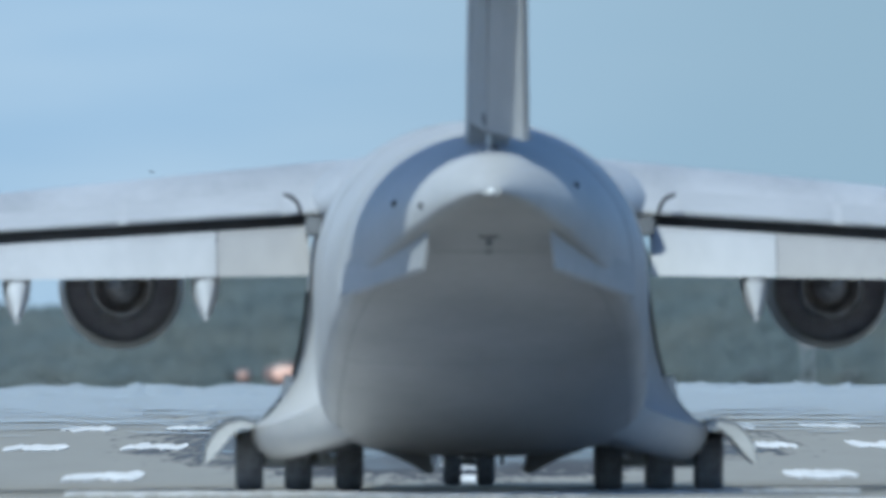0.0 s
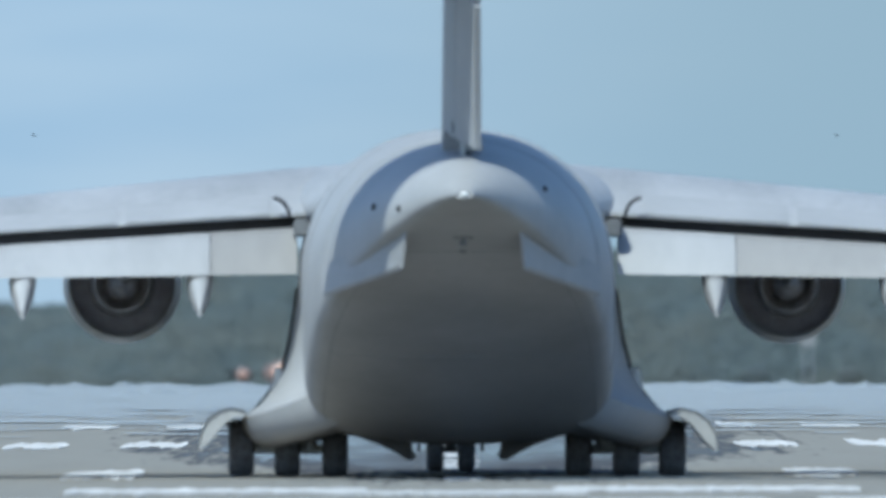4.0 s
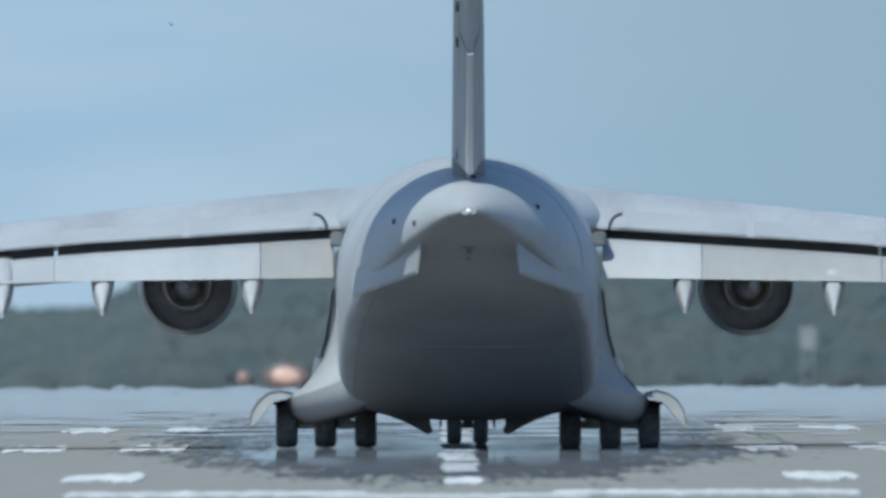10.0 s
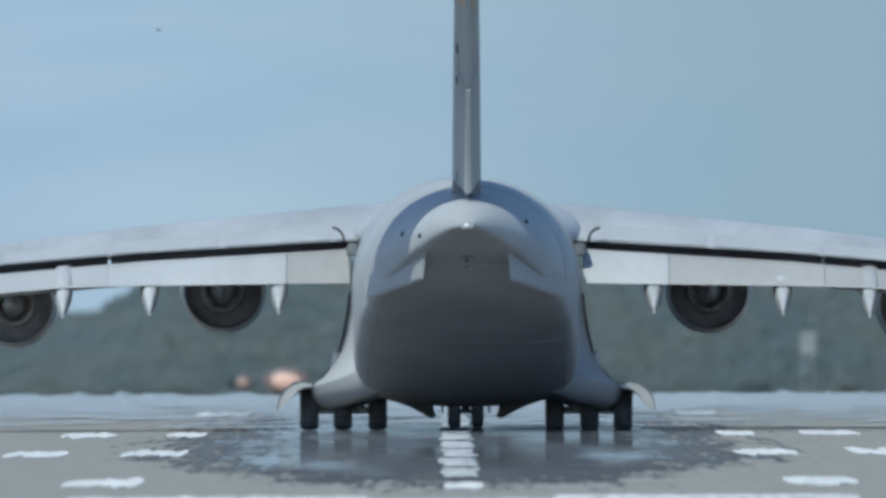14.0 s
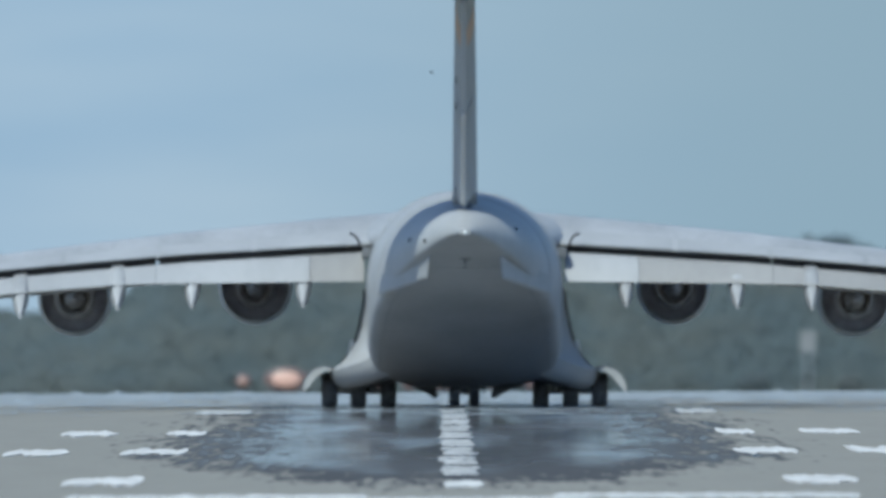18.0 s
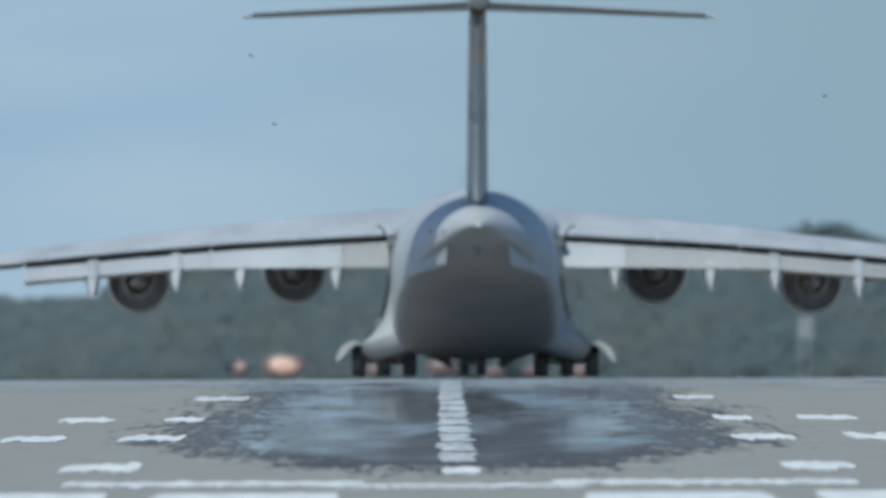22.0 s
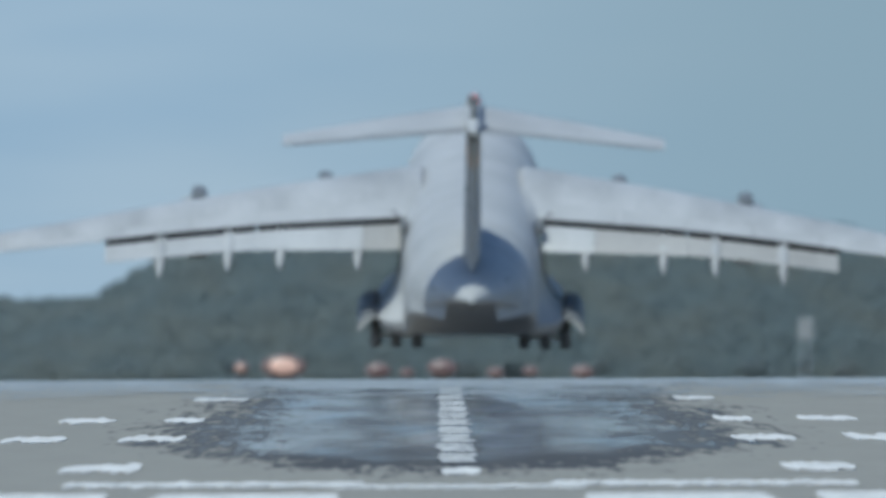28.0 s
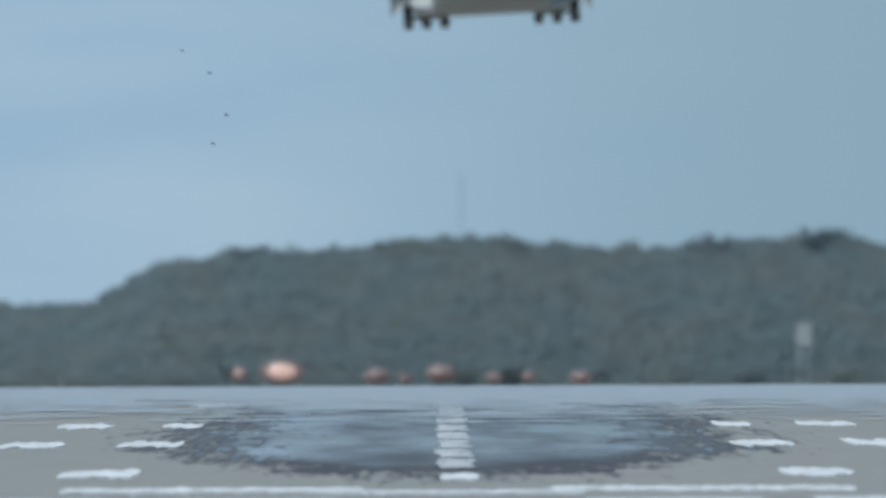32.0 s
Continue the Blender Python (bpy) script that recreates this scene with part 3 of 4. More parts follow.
lifted = []
for s in (-1, 1):
    xs = [2.6, 3.8, 6, 8, 10, 12.2, 14.4, 16.5, 18.6, 20.5, 23, 25.0]
    wing = part("wing", mesh_of("wing", *loft([wing_ring(x, s) for x in xs]), M_WINGGREY), plane)
    lifted.append((s, Matrix(), wing))
    tan = (M_FLAPTAN, M_FLAP, M_FLAP) if s < 0 else (M_FLAP, M_FLAPTAN, M_FLAPTAN)
    for (a, c), paint in zip(((3.58, 5.5 if s < 0 else 6.2), (5.52 if s < 0 else 6.22, 10.97), (10.99, 18.6)), tan):
        part("flap", mesh_of("flap", *slab(s, [(a + (c - a) * i / 5, flap_outline(a + (c - a) * i / 5)) for i in range(6)]), paint), wing, "drooped slotted flap")
    # near-black slabs paint the shade seen in the slot ahead of the flaps
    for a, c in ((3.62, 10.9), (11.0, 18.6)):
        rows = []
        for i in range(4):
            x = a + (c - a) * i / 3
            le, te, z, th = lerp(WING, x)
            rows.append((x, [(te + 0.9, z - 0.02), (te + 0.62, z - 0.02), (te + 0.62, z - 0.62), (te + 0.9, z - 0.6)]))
        part("flap_cove", mesh_of("flap_cove", *slab(s, rows), M_SEAM_SHADE, smooth=False), wing, "near-black slab for the shade in the slot ahead of the flap")
    # spoilers along the top of the trailing edge
    for i in range(4):
        a, c = 4.2 + 3.4 * i, 7.4 + 3.4 * i
        rows = []
        for x in (a, c):
            le, te, z, th = lerp(WING, x)
            q = [le + (te - le) * u for u in (0.80, 1.003)]
            rows.append((x, [(q[0], z + th * 0.41 + 0.012), (q[1], z + th * 0.03 + 0.03), (q[1], z + 0.01), (q[0], z + th * 0.3)]))
        part("spoiler", mesh_of("spoiler", *slab(s, rows), M_GREY, smooth=False), wing)
    # aileron
    rows = []
    for x in (18.8, 24.4):
        le, te, z, th = lerp(WING, x)
        rows.append((x, [(te + 0.75, z + th * 0.3), (te - 0.12, z - 0.01), (te - 0.12, z - 0.05), (te + 0.75, z - 0.1)]))
    part("aileron", mesh_of("aileron", *slab(s, rows), M_GREY, smooth=False), wing)
    # dark strip drawn where shade falls under the aileron's edge
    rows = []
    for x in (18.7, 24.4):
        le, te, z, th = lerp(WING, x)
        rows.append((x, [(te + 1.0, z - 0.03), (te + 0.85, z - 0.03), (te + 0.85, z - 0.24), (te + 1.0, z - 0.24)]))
    part("aileron_seal", mesh_of("aileron_seal", *slab(s, rows), M_SEAM_SHADE, smooth=False), wing, "dark strip painting the shade in the gap along the drooped aileron")
    # root end plate of the flap and its dark actuator
    part("flap_track", mesh_of("flap_track", *box(min(s * 3.3, s * 3.66), max(s * 3.3, s * 3.66), -3.0, -1.0, 5.35, 5.75, 0.05), M_DARKGREY), wing)
    hook = join(*[rod((s * (3.75 + 0.4 * (1 - math.cos(b)) * 0.9), -1.6, 5.8 + 0.42 * math.sin(b)), (s * (3.75 + 0.4 * (1 - math.cos(b + .26)) * 0.9), -1.6, 5.8 + 0.42 * math.sin(b + .26)), 0.05, 0.05, 6) for b in (0, .26, .52, .78, 1.04, 1.3)])
    part("flap_end_seal", mesh_of("flap_end_seal", *hook, M_SEAM_SHADE), wing)
    # hinge fairings
    for x in (5.75, 9.7, 12.35, 15.8):
        low = lerp([(3.7, 4.52), (12, 4.40), (18.7, 3.82)], x)[0]
        te = lerp(WING, x)[1]
        rings = []
        for y, low_edge, w, h in ((te + 3.2, 0.55, 0.05, 0.1), (te + 2.2, 0.2, 0.22, 0.32), (te + 0.8, -0.1, 0.3, 0.45), (te - 0.6, -0.35, 0.31, 0.45), (te - 1.5, -0.6, 0.27, 0.4), (te - 2.1, -0.8, 0.17, 0.3), (te - 2.6, -0.93, 0.04, 0.1)):
            ring = []
            for i in range(16):
                c, q = math.cos(2 * math.pi * i / 16), math.sin(2 * math.pi * i / 16)
                ring.append((s * x + w * math.copysign(abs(c) ** 0.6, c), y, low + low_edge + h + h * math.copysign(abs(q) ** 0.6, q)))
            rings.append(ring)
        part("flap_hinge_fairing", mesh_of("flap_hinge_fairing", *loft(rings), M_WINGGREY), wing)
    # winglet
    rings = []
    for x, y0, y1, z, w in ((25.0, -2.3, -5.8, 4.3, 0.16), (25.35, -3.0, -5.9, 4.7, 0.13), (25.6, -4.0, -6.2, 5.6, 0.1), (25.95, -5.3, -6.9, 7.1, 0.06)):
        rings.append([(s * (x - w), (y0 * 3 + y1) / 4, z), (s * x, y0, z), (s * (x + w), (y0 * 3 + y1) / 4, z), (s * (x + w * .5), (y0 + 3 * y1) / 4, z), (s * x, y1, z), (s * (x - w * .5), (y0 + 3 * y1) / 4, z)])
    part("winglet", mesh_of("winglet", *loft(rings), M_DARKGREY), wing, "dark grey upswept winglet")
    part("wing_light", mesh_of("wing_light", *lathe([(-6.0, 0.02), (-5.95, 0.07), (-5.8, 0.08)], "y", 10), M_BOARD), wing).location = (s * 25.0, 0, 4.05)

# engines: x, nozzle exit y, axis z
for x, y, z in ((7.5, 5.3, 4.3), (-7.5, 5.3, 4.3), (13.95, 2.3, 3.86), (-13.95, 2.3, 3.86)):
    cowl = [(y + 5.0, 1.0), (y + 5.15, 1.1), (y + 5.0, 1.2), (y + 4.3, 1.3), (y + 3.1, 1.34), (y + 1.6, 1.31), (y, 1.2), (y, 1.17), (y + 0.8, 1.18), (y + 1.8, 1.18), (y + 2.0, 0.9)]
    nac = part("nacelle", mesh_of("nacelle", *lathe(cowl, "y", 40), M_NACELLE), plane, "", pose(x, 0, z))
    lifted.append((math.copysign(1, x), pose(x, 0, z), nac))
    part("intake_lip", mesh_of("intake_lip", *lathe([(y + 4.9, 0.98), (y + 5.17, 1.1), (y + 4.9, 1.235), (y + 4.9, 1.15)], "y", 40), M_DARKGREY), nac, "dark intake lip")
    part("fan", mesh_of("fan", *lathe([(y + 4.3, 0.02), (y + 4.1, 0.3), (y + 4.0, 1.1), (y + 3.9, 1.1)], "y", 24), M_DUCT), nac)
    part("exhaust_duct", mesh_of("exhaust_duct", *lathe([(y + 0.6, 1.15), (y + 0.5, 1.15), (y + 0.4, 0.6), (y + 0.6, 0.6)], "y", 40), M_DUCT), nac)
    part("core_cowl", mesh_of("core_cowl", *lathe([(y + 2.0, 0.85), (y + 0.9, 0.83), (y - 0.35, 0.62), (y - 0.35, 0.57), (y + 0.5, 0.6)], "y", 32), M_NOZZLE), nac, "heat-stained exhaust cowl")
    part("exhaust_plug", mesh_of("exhaust_plug", *lathe([(y + 0.5, 0.4), (y - 0.1, 0.36), (y - 0.7, 0.2), (y - 1.1, 0.03)], "y", 24), M_NOZZLE), nac)
    le, te, wz, th = lerp(WING, abs(x))
    top = wz - z
    pyl = [(0.02, y + 4.4, 1.25), (0.16, y + 3.0, 1.25), (0.2, y + 1.0, 1.1), (0.16, y - 0.6, 0.8), (0.02, y - 1.4, 0.85)]
    ring_low = [(w, yy, zz) for w, yy, zz in pyl] + [(-w, yy, zz) for w, yy, zz in reversed(pyl)]
    ring_top = [(a, b - 3.4, top + 0.12) for a, b, c in ring_low]
    part("pylon_fairing", mesh_of("pylon_fairing", *box(-0.38, 0.38, y + 1.8, y + 4.4, 1.2, 1.75, 0.12), M_DARKGREY), nac, "dark fairing on top of the engine")
    part("pylon", mesh_of("pylon", *loft([ring_low, ring_top]), M_NACELLE), nac)

# fin and rudders
FIN = [(7.0, -7.3, -18.1, 0.50), (7.6, -11.1, -18.4, 0.44), (11.5, -14.2, -20.4, 0.40), (15.35, -17.3, -22.4, 0.34)]


def fin_ring(z, y0, y1, w):
    c = y0 - y1
    return [(0, y0, z), (w * .7, y0 - c * .12, z), (w, y0 - c * .4, z), (w * .93, y1, z), (-w * .93, y1, z), (-w, y0 - c * .4, z), (-w * .7, y0 - c * .12, z)]


fin = part("fin", mesh_of("fin", *loft([fin_ring(*r) for r in FIN]), M_GREY), plane)
RAKE = math.degrees(math.atan2(2.0, 3.9))
HINGE = pose(0, -18.42, 7.62, RAKE, 0, 0)
rudders = []
for a, c in ((0.12, 4.32), (4.34, 8.55)):
    fore, aft = [], []
    for h in (a, c):
        k = h / 8.7
        w, ch = 0.41 - 0.09 * k, 1.3 - 0.34 * k
        drop = 0.6 * ch * math.tan(radians(RAKE)) if h < 1 else 0
        fore.append([(w, -0.02, h), (w * .74, -ch, h + drop), (-w * .74, -ch, h + drop), (-w, -0.02, h), (0, 0.1, h)])
        aft.append([(w * .72, -0.02, h + drop), (0.065, -ch - 0.15, h + 2 * drop), (-0.065, -ch - 0.15, h + 2 * drop), (-w * .72, -0.02, h + drop), (0, 0.06, h + drop)])
    leaf = part("rudder", mesh_of("rudder", *loft(fore), M_GREY, smooth=False), plane, "", HINGE)
    trail = part("trailing_rudder", mesh_of("trailing_rudder", *loft(aft), M_GREY, smooth=False), plane, "hinged rear leaf of the rudder", HINGE)
    rudders.append((leaf, trail, 1.3 - 0.34 * (a + c) / 2 / 8.7))
    for z in (a + 0.5, c - 0.5):
        part("rudder_hinge", mesh_of("rudder_hinge", *box(-0.34, -0.27, -1.28 + 0.04 * z, -1.04 + 0.04 * z, z, z + 0.22, 0.02), M_DARKGREY), leaf)
for ob, w, q, y in ((rudders[1][0], 0.345, 0.27, 1.0), (rudders[1][1], 0.262, 0.1, 0.95)):
    part("tail_band", mesh_of("tail_band", *loft([[(w, -0.03, h), (q, -y, h), (-q, -y, h), (-w, -0.03, h)] for h in (6.7, 7.5)]), M_ORANGE, smooth=False), ob, "orange band across the rudder")
# small post and lamp at the foot of the fin
part("fin_foot_post", mesh_of("fin_foot_post", *rod((0.0, -19.6, 6.9), (0.0, -19.7, 7.42), 0.07, 0.05, 10), M_STRUT), plane, "white post at the foot of the fin")
part("fin_foot_lamp", mesh_of("fin_foot_lamp", *box(0.05, 0.2, -19.75, -19.55, 6.98, 7.2, 0.02), M_SEAM_SHADE), plane)
bul = [(-16.6, 0.02), (-17.6, 0.3), (-19.5, 0.45), (-24.5, 0.45), (-26.5, 0.36), (-27.6, 0.1)]
bullet = part("tail_bullet", mesh_of("tail_bullet", *lathe(bul, "y", 20), M_GREY), plane, "", pose(0, 0, 15.5))
part("tail_bullet_cap", mesh_of("tail_bullet_cap", *loft([[(.2, -23, .35), (0, -21.5, .35), (-.2, -23, .35), (-.2, -25.6, .3), (.2, -25.6, .3)], [(.1, -24, 1.0), (0, -23.5, 1.0), (-.1, -24, 1.0), (-.1, -25.6, .95), (.1, -25.6, .95)]]), M_DARKGREY, smooth=False), bullet)
beacon = part("beacon", mesh_of("beacon", *lathe([(0.0, 0.24), (0.2, 0.26), (0.36, 0.2), (0.42, 0.02)], "z", 16), M_BEACON), plane, "red anti-collision beacon", pose(0, -25.0, 16.48))
hood_v, hood_f = [], []
n = 26
for i in range(n):
    a = radians(-90 + 45 + (360 - 90) * i / (n - 1))
    for r, z in ((0.32, -0.03), (0.32, 0.46), (0.29, 0.46), (0.29, -0.03)):
        hood_v.append((r * math.cos(a), r * math.sin(a), z))
hood_f = [(4 * i + j, 4 * i + (j + 1) % 4, 4 * i + 4 + (j + 1) % 4, 4 * i + 4 + j) for i in range(n - 1) for j in range(4)] + [(0, 1, 2, 3), (4 * n - 4, 4 * n - 3, 4 * n - 2, 4 * n - 1)]
hood = part("beacon_hood", mesh_of("beacon_hood", hood_v, hood_f, M_DARKGREY), plane, "turning dark hood of the beacon", pose(0, -25.0, 16.48))
elevators = []
for s in (-1, 1):
    rings = []
    for x, y0, y1, z, th in ((0.3, -18.5, -24.6, 15.17, 0.36), (5, -21.5, -25.85, 14.97, 0.28), (9.6, -24.5, -27.1, 14.72, 0.16)):
        rings.append([(s * x, y0 + (y1 - y0) * u, z + th * w) for u, w in ((0, 0), (.05, .35), (.3, .5), (1, .3), (1, -.3), (.3, -.5), (.05, -.35))])
    part("tailplane", mesh_of("tailplane", *loft(rings), M_GREY), plane)
    rings = []
    for x, ch, th in ((0.5, 0.85, 0.2), (9.6, 0.6, 0.12)):
        rings.append([(s * x, 0, th * .5), (s * x, -ch, .02), (s * x, -ch, -.02), (s * x, 0, -th * .5)])
    hinge = pose(0, -24.5, 15.185, 0, s * 2.77, -s * 15.1)
    # elevators get a darker grey that holds their shade
    elevators.append((hinge, part("elevator", mesh_of("elevator", *loft(rings), M_DIMGREY, smooth=False), plane, "", hinge)))

# main landing gear: sponsons, doors, struts, wheels
for s in (-1, 1):
    rings = []
    for y, xo, top, low in ((9.8, 2.6, 2.4, 1.5), (9.0, 3.5, 2.9, 1.0), (7.5, 4.3, 3.6, 0.65), (5, 4.75, 4.0, 0.55), (2.2, 4.85, 4.2, 0.52), (0.5, 4.85, 4.3, 0.56), (-1.5, 4.82, 4.3, 0.6), (-3.2, 4.7, 4.1, 0.66), (-4.4, 4.42, 3.65, 0.74), (-5.4, 4.05, 3.15, 0.86), (-6.1, 3.65, 2.75, 1.0), (-6.6, 3.2, 2.45, 1.2), (-6.9, 2.6, 2.2, 1.4)):
        o = [(1.0, low + 0.85), (2.0, low + 0.6), (2.5, low + 0.35)]
        b = xo - 0.62
        o += [(b + 0.62 * math.sin(q), low + 0.68 - 0.65 * math.cos(q)) for q in (0, 0.4, 0.8, 1.2, 1.57)]
        k = max(0.1, top - low - 0.68)
        o += [(max(1.2, xo - u), low + 0.68 + k * w) for w, u in ((0.05, 0.16), (0.11, 0.42), (0.24, 0.74), (0.38, 0.98), (0.56, 1.13), (0.78, 1.23), (1.0, 1.3))]
        o += [(1.0, top - 0.2)]
        rings.append([(s * a, y, z) for a, z in o])
    pod = part("sponson", mesh_of("sponson", *loft(rings), M_GREY), plane, "grey bulged landing gear pod")
    # near-black strip along the pod's edge, ahead of the wheels, paints its shade
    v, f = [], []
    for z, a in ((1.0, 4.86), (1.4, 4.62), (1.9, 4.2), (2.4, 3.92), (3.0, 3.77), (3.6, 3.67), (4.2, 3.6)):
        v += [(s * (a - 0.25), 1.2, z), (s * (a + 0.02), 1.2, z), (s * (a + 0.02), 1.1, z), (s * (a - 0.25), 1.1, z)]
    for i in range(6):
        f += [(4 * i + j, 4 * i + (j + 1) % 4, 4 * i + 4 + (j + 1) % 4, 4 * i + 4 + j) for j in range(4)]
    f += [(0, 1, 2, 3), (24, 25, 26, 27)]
    part("pod_rim", mesh_of("pod_rim", v, f, M_SEAM_SHADE, smooth=False), pod)
    # curved door held open outside the wheels
    outer = [(4.7, 1.42), (5.0, 1.5), (5.3, 1.43), (5.55, 1.24), (5.72, 0.95), (5.78, 0.6)]
    inner = [(4.72, 1.34), (4.98, 1.34), (5.18, 1.2), (5.34, 1.02), (5.5, 0.82), (5.74, 0.58)]
    ring = outer + inner[::-1]
    part("gear_door", mesh_of("gear_door", *loft([[(s * a, y, z) for a, z in ring] for y in (3.2, -3.3)]), M_NACELLE), pod, "curved pale grey gear door, open")
    rim = [(a + 0.03, z + 0.04) for a, z in outer] + outer[::-1]
    part("door_rim", mesh_of("door_rim", *loft([[(s * a, y, z) for a, z in rim] for y in (3.2, -3.32)]), M_DARKGREY), pod, "dark outer skin of the gear door")
    # dark grey in place of the hull's shade on the inner doors
    low = [(2.46, 1.25), (2.44, 0.93), (2.25, 0.9), (1.75, 0.72), (1.35, 0.52), (1.12, 0.37), (1.0, 0.37), (0.92, 0.46), (1.0, 0.6), (1.0, 1.25)]
    part("inner_gear_door", mesh_of("inner_gear_door", *loft([[(s * a, y, z) for a, z in low] for y in (2.5, -1.6)]), M_DARKGREY, smooth=False), pod)
    for y in (-1.2, 0.2, 1.4):
        part("door_actuator", mesh_of("door_actuator", *rod((s * 1.35, y, 0.56), (s * 0.8, y, 0.95), 0.05, 0.05, 8), M_STRUT), pod)
    for y in (1.25, -1.25):
        part("door_brace", mesh_of("door_brace", *rod((s * 4.6, y, 1.0), (s * 5.45, y, 1.3), 0.05), M_STRUT), pod)

TYRE = mesh_of("tyre", *lathe([(-0.18, 0.34), (-0.27, 0.42), (-0.285, 0.52), (-0.24, 0.6), (-0.12, 0.632), (-0.115, 0.62), (-0.1, 0.632), (0.1, 0.632), (0.115, 0.62), (0.12, 0.632), (0.24, 0.6), (0.285, 0.52), (0.27, 0.42), (0.18, 0.34)], "x", 32), M_TYRE)
RIM = mesh_of("rim", *lathe([(-0.2, 0.1), (-0.12, 0.12), (-0.1, 0.28), (-0.2, 0.345), (0.2, 0.345), (0.1, 0.28), (0.12, 0.12), (0.2, 0.1)], "x", 24), M_RIM)
gears = []
for s in (-1, 1):
    for y in (1.25, -1.25):
        axle = join(rod((s * 2.5, y, 0.62), (s * 5.0, y, 0.62), 0.12), rod((s * 3.3, y, 0.62), (s * 3.3, y * 1.3, 2.6), 0.17), rod((s * 4.3, y, 0.62), (s * 3.95, y * 1.2, 2.4), 0.13))
        g = part("main_gear", mesh_of("main_gear", *axle, M_STRUT), plane, "white strut and axle of three wheels")
        gears.append(g)
        for x in (2.72, 3.79, 4.82):
            part("tyre", TYRE, g, "", pose(s * x, y, 0.632))
            part("rim", RIM, g, "", pose(s * x, y, 0.632))
NTYRE = mesh_of("nose_tyre", *lathe([(-0.12, 0.26), (-0.19, 0.32), (-0.2, 0.42), (-0.14, 0.5), (0, 0.51), (0.14, 0.5), (0.2, 0.42), (0.19, 0.32), (0.12, 0.26)], "x", 28), M_TYRE)
NRIM = mesh_of("nose_rim", *lathe([(-0.14, 0.08), (-0.08, 0.22), (-0.14, 0.27), (0.14, 0.27), (0.08, 0.22), (0.14, 0.08)], "x", 20), M_RIM)
for x in (-0.36, 0.36):
    w = part("nose_wheel", NTYRE, plane, "", pose(x, 20.2, 0.51))
    part("rim", NRIM, w)
part("nose_strut", mesh_of("nose_strut", *join(rod((-0.4, 20.2, 0.51), (0.4, 20.2, 0.51), 0.08), rod((0, 20.2, 0.51), (0, 20.5, 1.6), 0.13), rod((0, 20.3, 0.8), (0, 22, 1.5), 0.07)), M_STRUT), plane)
for s in (-1, 1):
    part("nose_gear_door", mesh_of("nose_gear_door", *box(min(s * .7, s * .76), max(s * .7, s * .76), 19.6, 23.0, 0.45, 1.2, 0.02), M_GREY), plane)


# ---- wood beyond the airfield ----
def crown_mesh(seed, width, height, count):
    """Small leaves over an uneven crown that reaches down to the undergrowth."""
    rnd = random.Random(seed)
    v, f = [], []
    off = Vector((seed * 7.3, seed * 3.1, seed * 5.7))
    while len(f) < count:
        d = Vector((rnd.gauss(0, 1), rnd.gauss(0, 1), rnd.gauss(0, 1))).normalized()
        lump, fine = noise.noise(d * 1.6 + off), noise.noise(d * 5.0 + off)
        r = (1.0 + 0.14 * lump + 0.08 * fine) * rnd.uniform(0.45, 1.2) ** 0.7
        wide = 1.0 if d.z > 0 else min(1.45, 1.0 / math.sqrt(max(0.2, 1 - d.z * d.z)))
        c = Vector((d.x * width * 0.5 * r * wide, d.y * width * 0.5 * r * wide, height * (0.46 + 0.5 * d.z * r)))
        face = d * 0.12 + s_dir + Vector((rnd.gauss(0, .27), rnd.gauss(-0.15, .27), rnd.gauss(-0.1, .27)))
        q = face.to_track_quat("Z", "Y").to_matrix() @ Matrix.Rotation(rnd.uniform(0, 6.28), 3, "Z")
        s = rnd.uniform(0.11, 0.25)
        o = len(v)
        for px, py, pz in ((-1, -.5, 0), (.7, -.7, .2), (1, .5, 0), (-.6, .8, .2)):
            v.append(c + q @ Vector((px * s, py * s, pz * s)))
        f.append((o, o + 1, o + 2, o + 3))
    me = bpy.data.meshes.new("crown")
    me.from_pydata([tuple(p) for p in v], [], f)
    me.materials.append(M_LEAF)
    return me


def tree(seed, width, height):
    rnd = random.Random(seed + 50)
    t = new("tree")
    tagged(t, "dense dark green broadleaf tree at the wood's edge", "tree", group="trees of the wood")
    limbs = [rod((0, 0, -0.3), (0.1, 0.1, height * 0.45), 0.26, 0.16, 8)]
    for i in range(6):
        a, h = rnd.uniform(0, 6.28), height * rnd.uniform(0.2, 0.45)
        limbs.append(rod((0.05, 0.05, h), (width * .28 * math.cos(a), width * .28 * math.sin(a), h + height * rnd.uniform(.15, .4)), 0.1, 0.03, 6))
    part("trunk", mesh_of("trunk", *join(*limbs), M_BARK), t)
    part("crown", crown_mesh(seed, width, height * 0.96, 15000), t, "", pose(0, 0, height * 0.04))
    return t


TREES = [tree(k, 8.0, 10.0) for k in range(6)]
# height of the tree tops across the wood: x, top above the runway level, y of the front row
EDGE = [(-95, 3.6), (-60, 2.4), (-38, 2.5), (-30, 3.3), (-27.5, 5.0), (-24.5, 6.7), (-20, 6.8), (-14, 7.7), (-8, 7.8), (-2, 8.6), (4.5, 8.8), (9, 8.4), (16, 7.8), (22, 7.9), (27, 8.5), (34, 9.0), (40, 7.9), (60, 8.5), (110, 7)]


def canopy_top(x, y):
    """Height of the leafy mass of the wood, which climbs from its foot to its ridge."""
    k = max(0.0, min(1.0, (y - 3303) / 24))
    low, high = lie(y) + 0.2, lerp(EDGE, x)[0] * y / 3400 - 1.15
    return low + (high - low) * k ** 0.8


